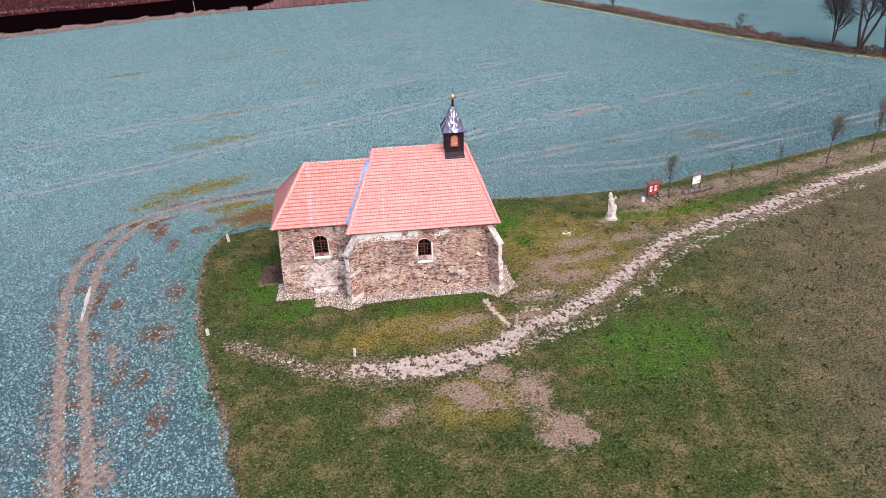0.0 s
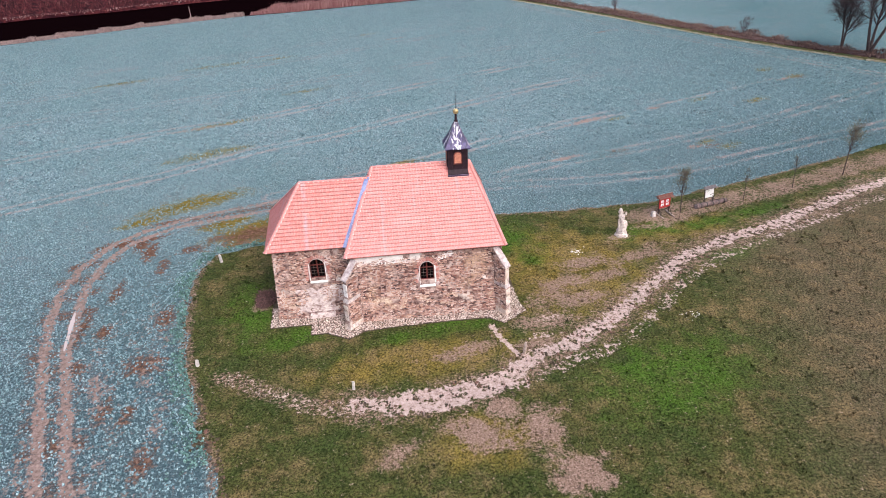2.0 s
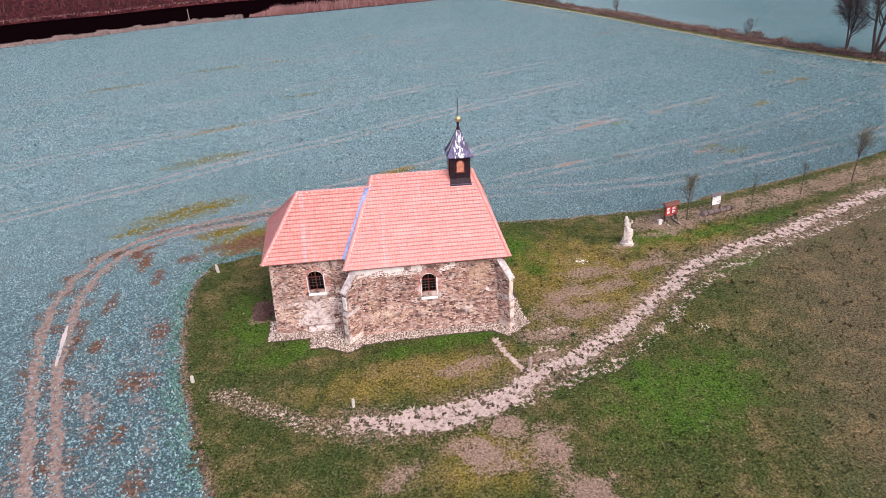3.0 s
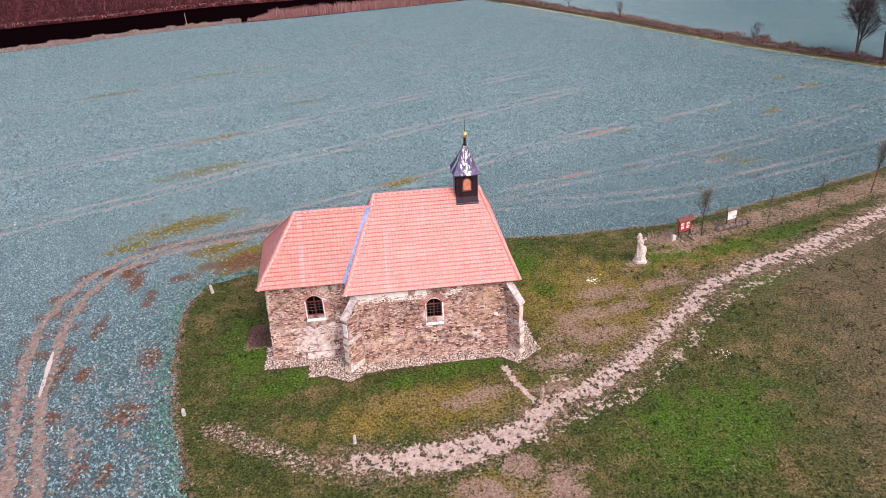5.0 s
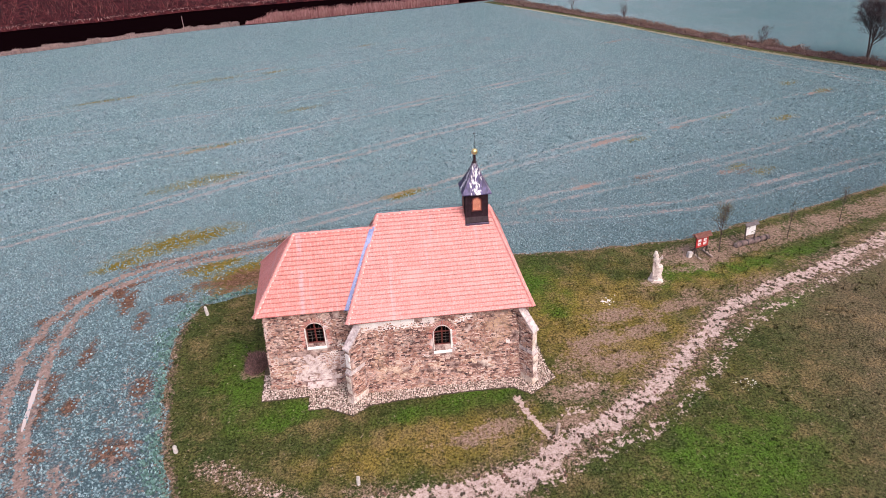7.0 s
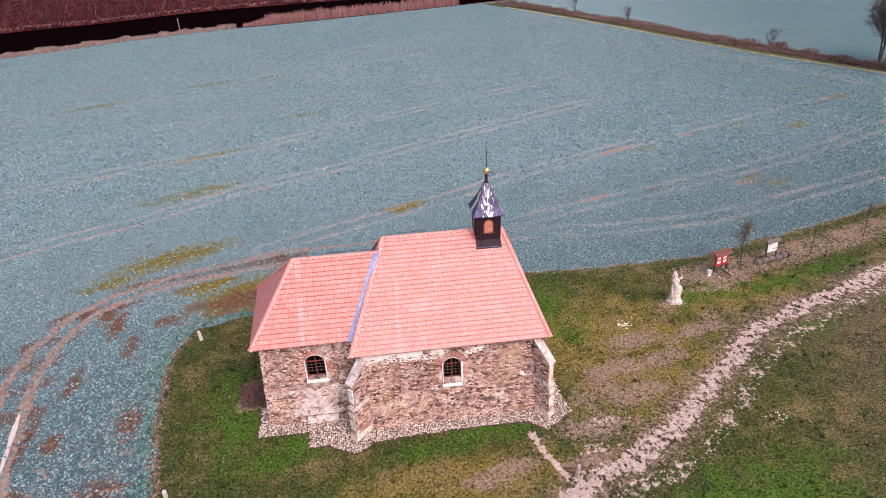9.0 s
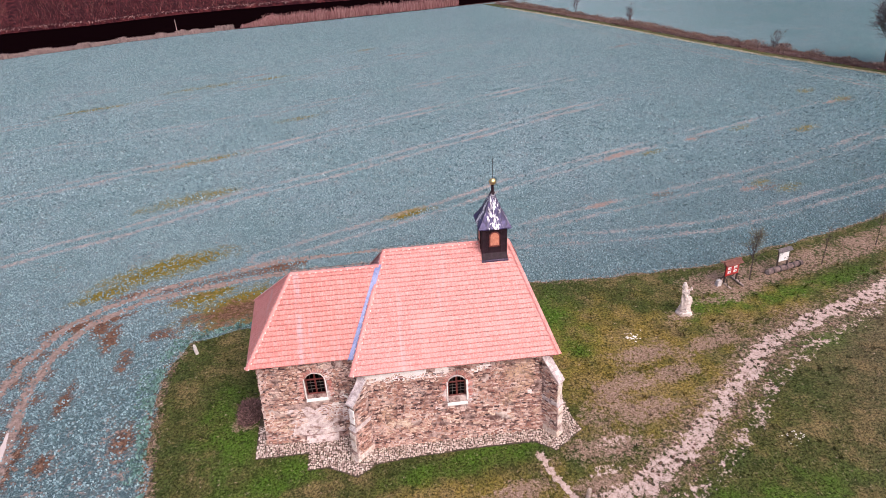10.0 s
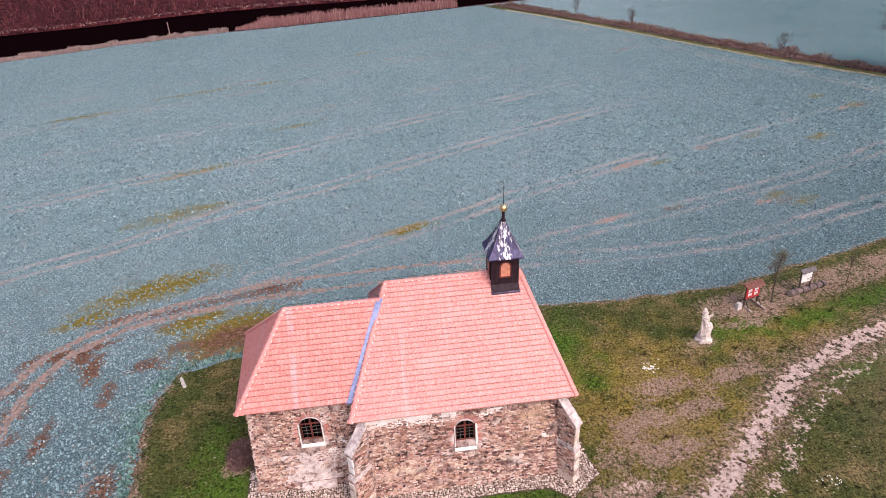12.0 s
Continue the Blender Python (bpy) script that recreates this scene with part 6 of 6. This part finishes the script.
def bare_tree(seed, height, stems, limbs, branches, twigs, thick, first=0.25, wide=0.42, upright=False):
    """A leafless tree: bent tapering stems, limbs along them, branches along those, and fine twigs as the crown."""
    r = random.Random(seed)
    bm = bmesh.new()
    feet, ways = [], []

    def bend(p, way, length, radius, rise, count=5, sway=0.14):
        pts = [(p.copy(), way.copy(), radius)]
        for k in range(count):
            way = (way + Vector((r.uniform(-1, 1), r.uniform(-1, 1), r.uniform(-0.5, 0.7))) * sway + Vector((0, 0, rise))).normalized()
            q, thin = p + way * length / count, max(radius * (1 - 0.8 * (k + 1) / count), 0.004)
            tube(bm, p, q, pts[-1][2], thin, 7 if radius > 0.08 else 4)
            p = q
            pts.append((p.copy(), way.copy(), thin))
        return pts

    def off(way, angle):
        turn = r.uniform(0, math.tau)
        side = way.orthogonal().normalized()
        side.rotate(Matrix.Rotation(turn, 3, way))
        return (way * math.cos(angle) + side * math.sin(angle)).normalized()

    def along_pts(pts, f):
        k = min(int(f * (len(pts) - 1)), len(pts) - 2)
        g = f * (len(pts) - 1) - k
        return pts[k][0].lerp(pts[k + 1][0], g), pts[k][1], pts[k][2] * (1 - g) + pts[k + 1][2] * g

    for s in range(stems):
        way = Vector((0, 0, 1)) if stems == 1 else off(Vector((0, 0, 1)), r.uniform(0.2, 0.5))
        stem = bend(Vector((0, 0, -0.1)), way, height * (1 if s == 0 else r.uniform(0.75, 0.95)), thick / math.sqrt(stems) * 1.2, 0.08, 7, 0.02 if upright else 0.06)
        for _ in range(limbs):
            f = r.uniform(first, 0.97) ** 0.9
            p, way, rad = along_pts(stem, f)
            limb = bend(p, off(way, r.uniform(0.25, 0.6) if upright else r.uniform(0.5, 1.0)), height * wide * (1.15 - 0.75 * f) * r.uniform(0.7, 1.15), rad * 0.55, 0.13 if upright else 0.1)
            for _ in range(branches):
                p2, way2, rad2 = along_pts(limb, r.uniform(0.2, 1.0))
                size = height * wide * 0.4 * r.uniform(0.6, 1.1)
                branch = bend(p2, off(way2, r.uniform(0.3, 0.9)), size, max(rad2 * 0.5, 0.005), 0.06, 3)
                for _ in range(twigs):
                    p3, way3, _r = along_pts(branch, r.uniform(0.1, 1.0))
                    feet.append(p3)
                    ways.append(off(way3, r.uniform(0.2, 0.9)) * size * r.uniform(0.35, 0.8))
    trunk = bpy.data.meshes.new("trunk")
    bm.to_mesh(trunk)
    bm.free()
    rnd = np.random.RandomState(seed)
    feet, ways = np.array(feet), np.array(ways)
    across = np.cross(ways, rnd.normal(size=feet.shape))
    across *= (0.004 + height * 0.0012) / np.linalg.norm(across, axis=1)[:, None]
    v, q = quad_field(feet, ways, across, 0.4)
    return trunk, v, q


def plant_tree(x, y, seed, height, shape, thick, label, group="", young=False, z=0.0, turn=0.0, first=0.25, wide=0.42):
    trunk, v, q = bare_tree(seed, height, *shape, thick, first, wide, young)
    trunk.materials.append(M["bark"])
    tree = thing("tree" if height > 2.5 else "shrub", x, y, z, label, "tree", group, rz=turn)
    if young:
        tree.rotation_euler.y = radians(-5)
    under("trunk", trunk, tree)
    under("crown", bulk_mesh("crown", v, q, M["twig_young" if young else "twig"]), tree)


for k, (x, y, h) in enumerate(((25.9, 46.35, 3.6), (32.5, 47.4, 3.1), (38.6, 49.3, 3.2), (45.2, 51.2, 4.9), (51.8, 53.2, 4.9))):
    plant_tree(x, y, 100 + k, h, (1, 20, 6, 5) if h > 3.3 else (1, 11, 4, 3), 0.05 if h > 3.3 else 0.035,
               "slender leafless young tree planted along the field edge" if h > 3.3 else "thin leafless sapling planted along the field edge",
               "young trees along the field edge", True, first=0.38 if h > 3.3 else 0.5, wide=0.5 if h > 3.3 else 0.32)
plant_tree(79.0, 98.2, 7, 9.0, (2, 28, 9, 8), 0.2, "dense leafless round-crowned tree in the hedge", "old trees in the hedge", first=0.2, wide=0.5)
plant_tree(80.9, 94.2, 11, 14.5, (3, 20, 9, 8), 0.4, "large forked leafless tree leaning from the hedge", "old trees in the hedge", turn=40, first=0.35, wide=0.36)
plant_tree(84.0, 91.8, 15, 14.0, (2, 22, 9, 8), 0.34, "tall leafless tree standing in the hedge", "old trees in the hedge", turn=200, first=0.3, wide=0.36)
for k, (x, y, h) in enumerate(((55.6, 143.0, 3.8), (48.4, 159.0, 5.0), (69.9, 113.2, 3.4), (39.5, 175.0, 4.4), (-30, 222, 7.0), (-68, 212, 7.5), (-47, 216, 6.5))):
    slope = float(hill(segment_distance(np.array([x]), np.array([y]), FAR_BANK))[0]) if y > 205 else 0.0
    plant_tree(x, y, 200 + k, h, (3, 9, 6, 5), 0.1, "leafless bushy tree growing among the brush", "bushes by hedge and river", z=slope, first=0.15, wide=0.4)

# dead shrub against the choir, clods and stones
rnd = np.random.RandomState(91)
n = 3200
a, rad = rnd.uniform(0, math.tau, n), np.sqrt(rnd.uniform(0, 1, n))
shrub = thing("shrub", -10.15, 38.2, 0, "low heap of brown leafless shrub beside the chapel wall", "shrub")
dome = 1.1 - 0.7 * rad ** 2
v, q = stalks(np.cos(a) * rad * 0.7, np.sin(a) * rad * 1.1, rnd.uniform(0, 0.42, n) * dome * (0.7 + 0.5 * np.sin(3 * a)), rnd.uniform(0.06, 0.4, n) * dome, 0.02, 1.5, rnd)
under("crown", bulk_mesh("crown", v, q, M["shrub"]), shrub)

CRUMBS = [lump_mesh("path_stone", M["crumb"], 30 + k, 0.5) for k in range(4)]
CLODS = [lump_mesh("soil_clod", M["clod"], 40 + k, 0.7) for k in range(4)]


def scatter(name, xs, ys, size, meshes, label, category):
    places = [(x, y, -0.01, rng.uniform(*size), rng.uniform(0, 6)) for x, y in zip(xs, ys)]
    holder = joined_lumps(name, places, meshes, None)
    return tagged(holder, label, category, kind="stuff")


xs, ys = along_line(PATH_LINE[:14], 420, rnd, -0.45, 0.45)
scatter("path_stones", xs, ys, (0.03, 0.09), CRUMBS, "loose pale stones on the dirt path", "stones")
xs, ys = along_line(STONY_LINE, 70, rnd, -0.6, 0.6)
scatter("path_stones", xs, ys, (0.04, 0.15), CRUMBS, "half-buried stones along an old bank", "stones")
xs, ys = along_line(PATH_LINE[:18], 6500, rnd, -1.5, 1.1)
keep = wobble(xs, ys, 1.1, 87) > 0.32
xs, ys = xs[keep], ys[keep]
scatter("soil_clods", xs, ys, (0.05, 0.2), CLODS, "dark tufts and clods on the path", "soil")
xs, ys = along_line(STONY_LINE, 130, rnd, -0.5, 0.6)
scatter("soil_clods", xs, ys, (0.05, 0.18), CLODS, "dark clods along the old bank", "soil")
xs, ys = along_line(MEADOW[1:9], 900, rnd, -0.5, 0.3)
scatter("soil_clods", xs, ys, (0.05, 0.2), CLODS, "dark ploughed clods along the field edge", "soil")
n = 26
scatter("soil_clods", -11.9 + rnd.normal(0, 0.3, n), 24.8 + rnd.normal(0, 0.35, n), (0.2, 0.42), CLODS, "heap of dark earth clods at the field edge", "soil")
n = 60
scatter("white_flints", 20.25 + rnd.normal(0, 0.42, n), 31.8 + rnd.normal(0, 0.25, n), (0.04, 0.1), [lump_mesh("flint", M["white_paint"], 60, 0.5)], "scattered white flints in the grass", "stones")
n = 90
scatter("white_flints", 14.2 + rnd.normal(0, 0.34, n), 41.3 + rnd.normal(0, 0.2, n), (0.08, 0.22), [lump_mesh("flint", M["white_paint"], 61, 0.3)], "small patch of white flints in the grass", "stones")
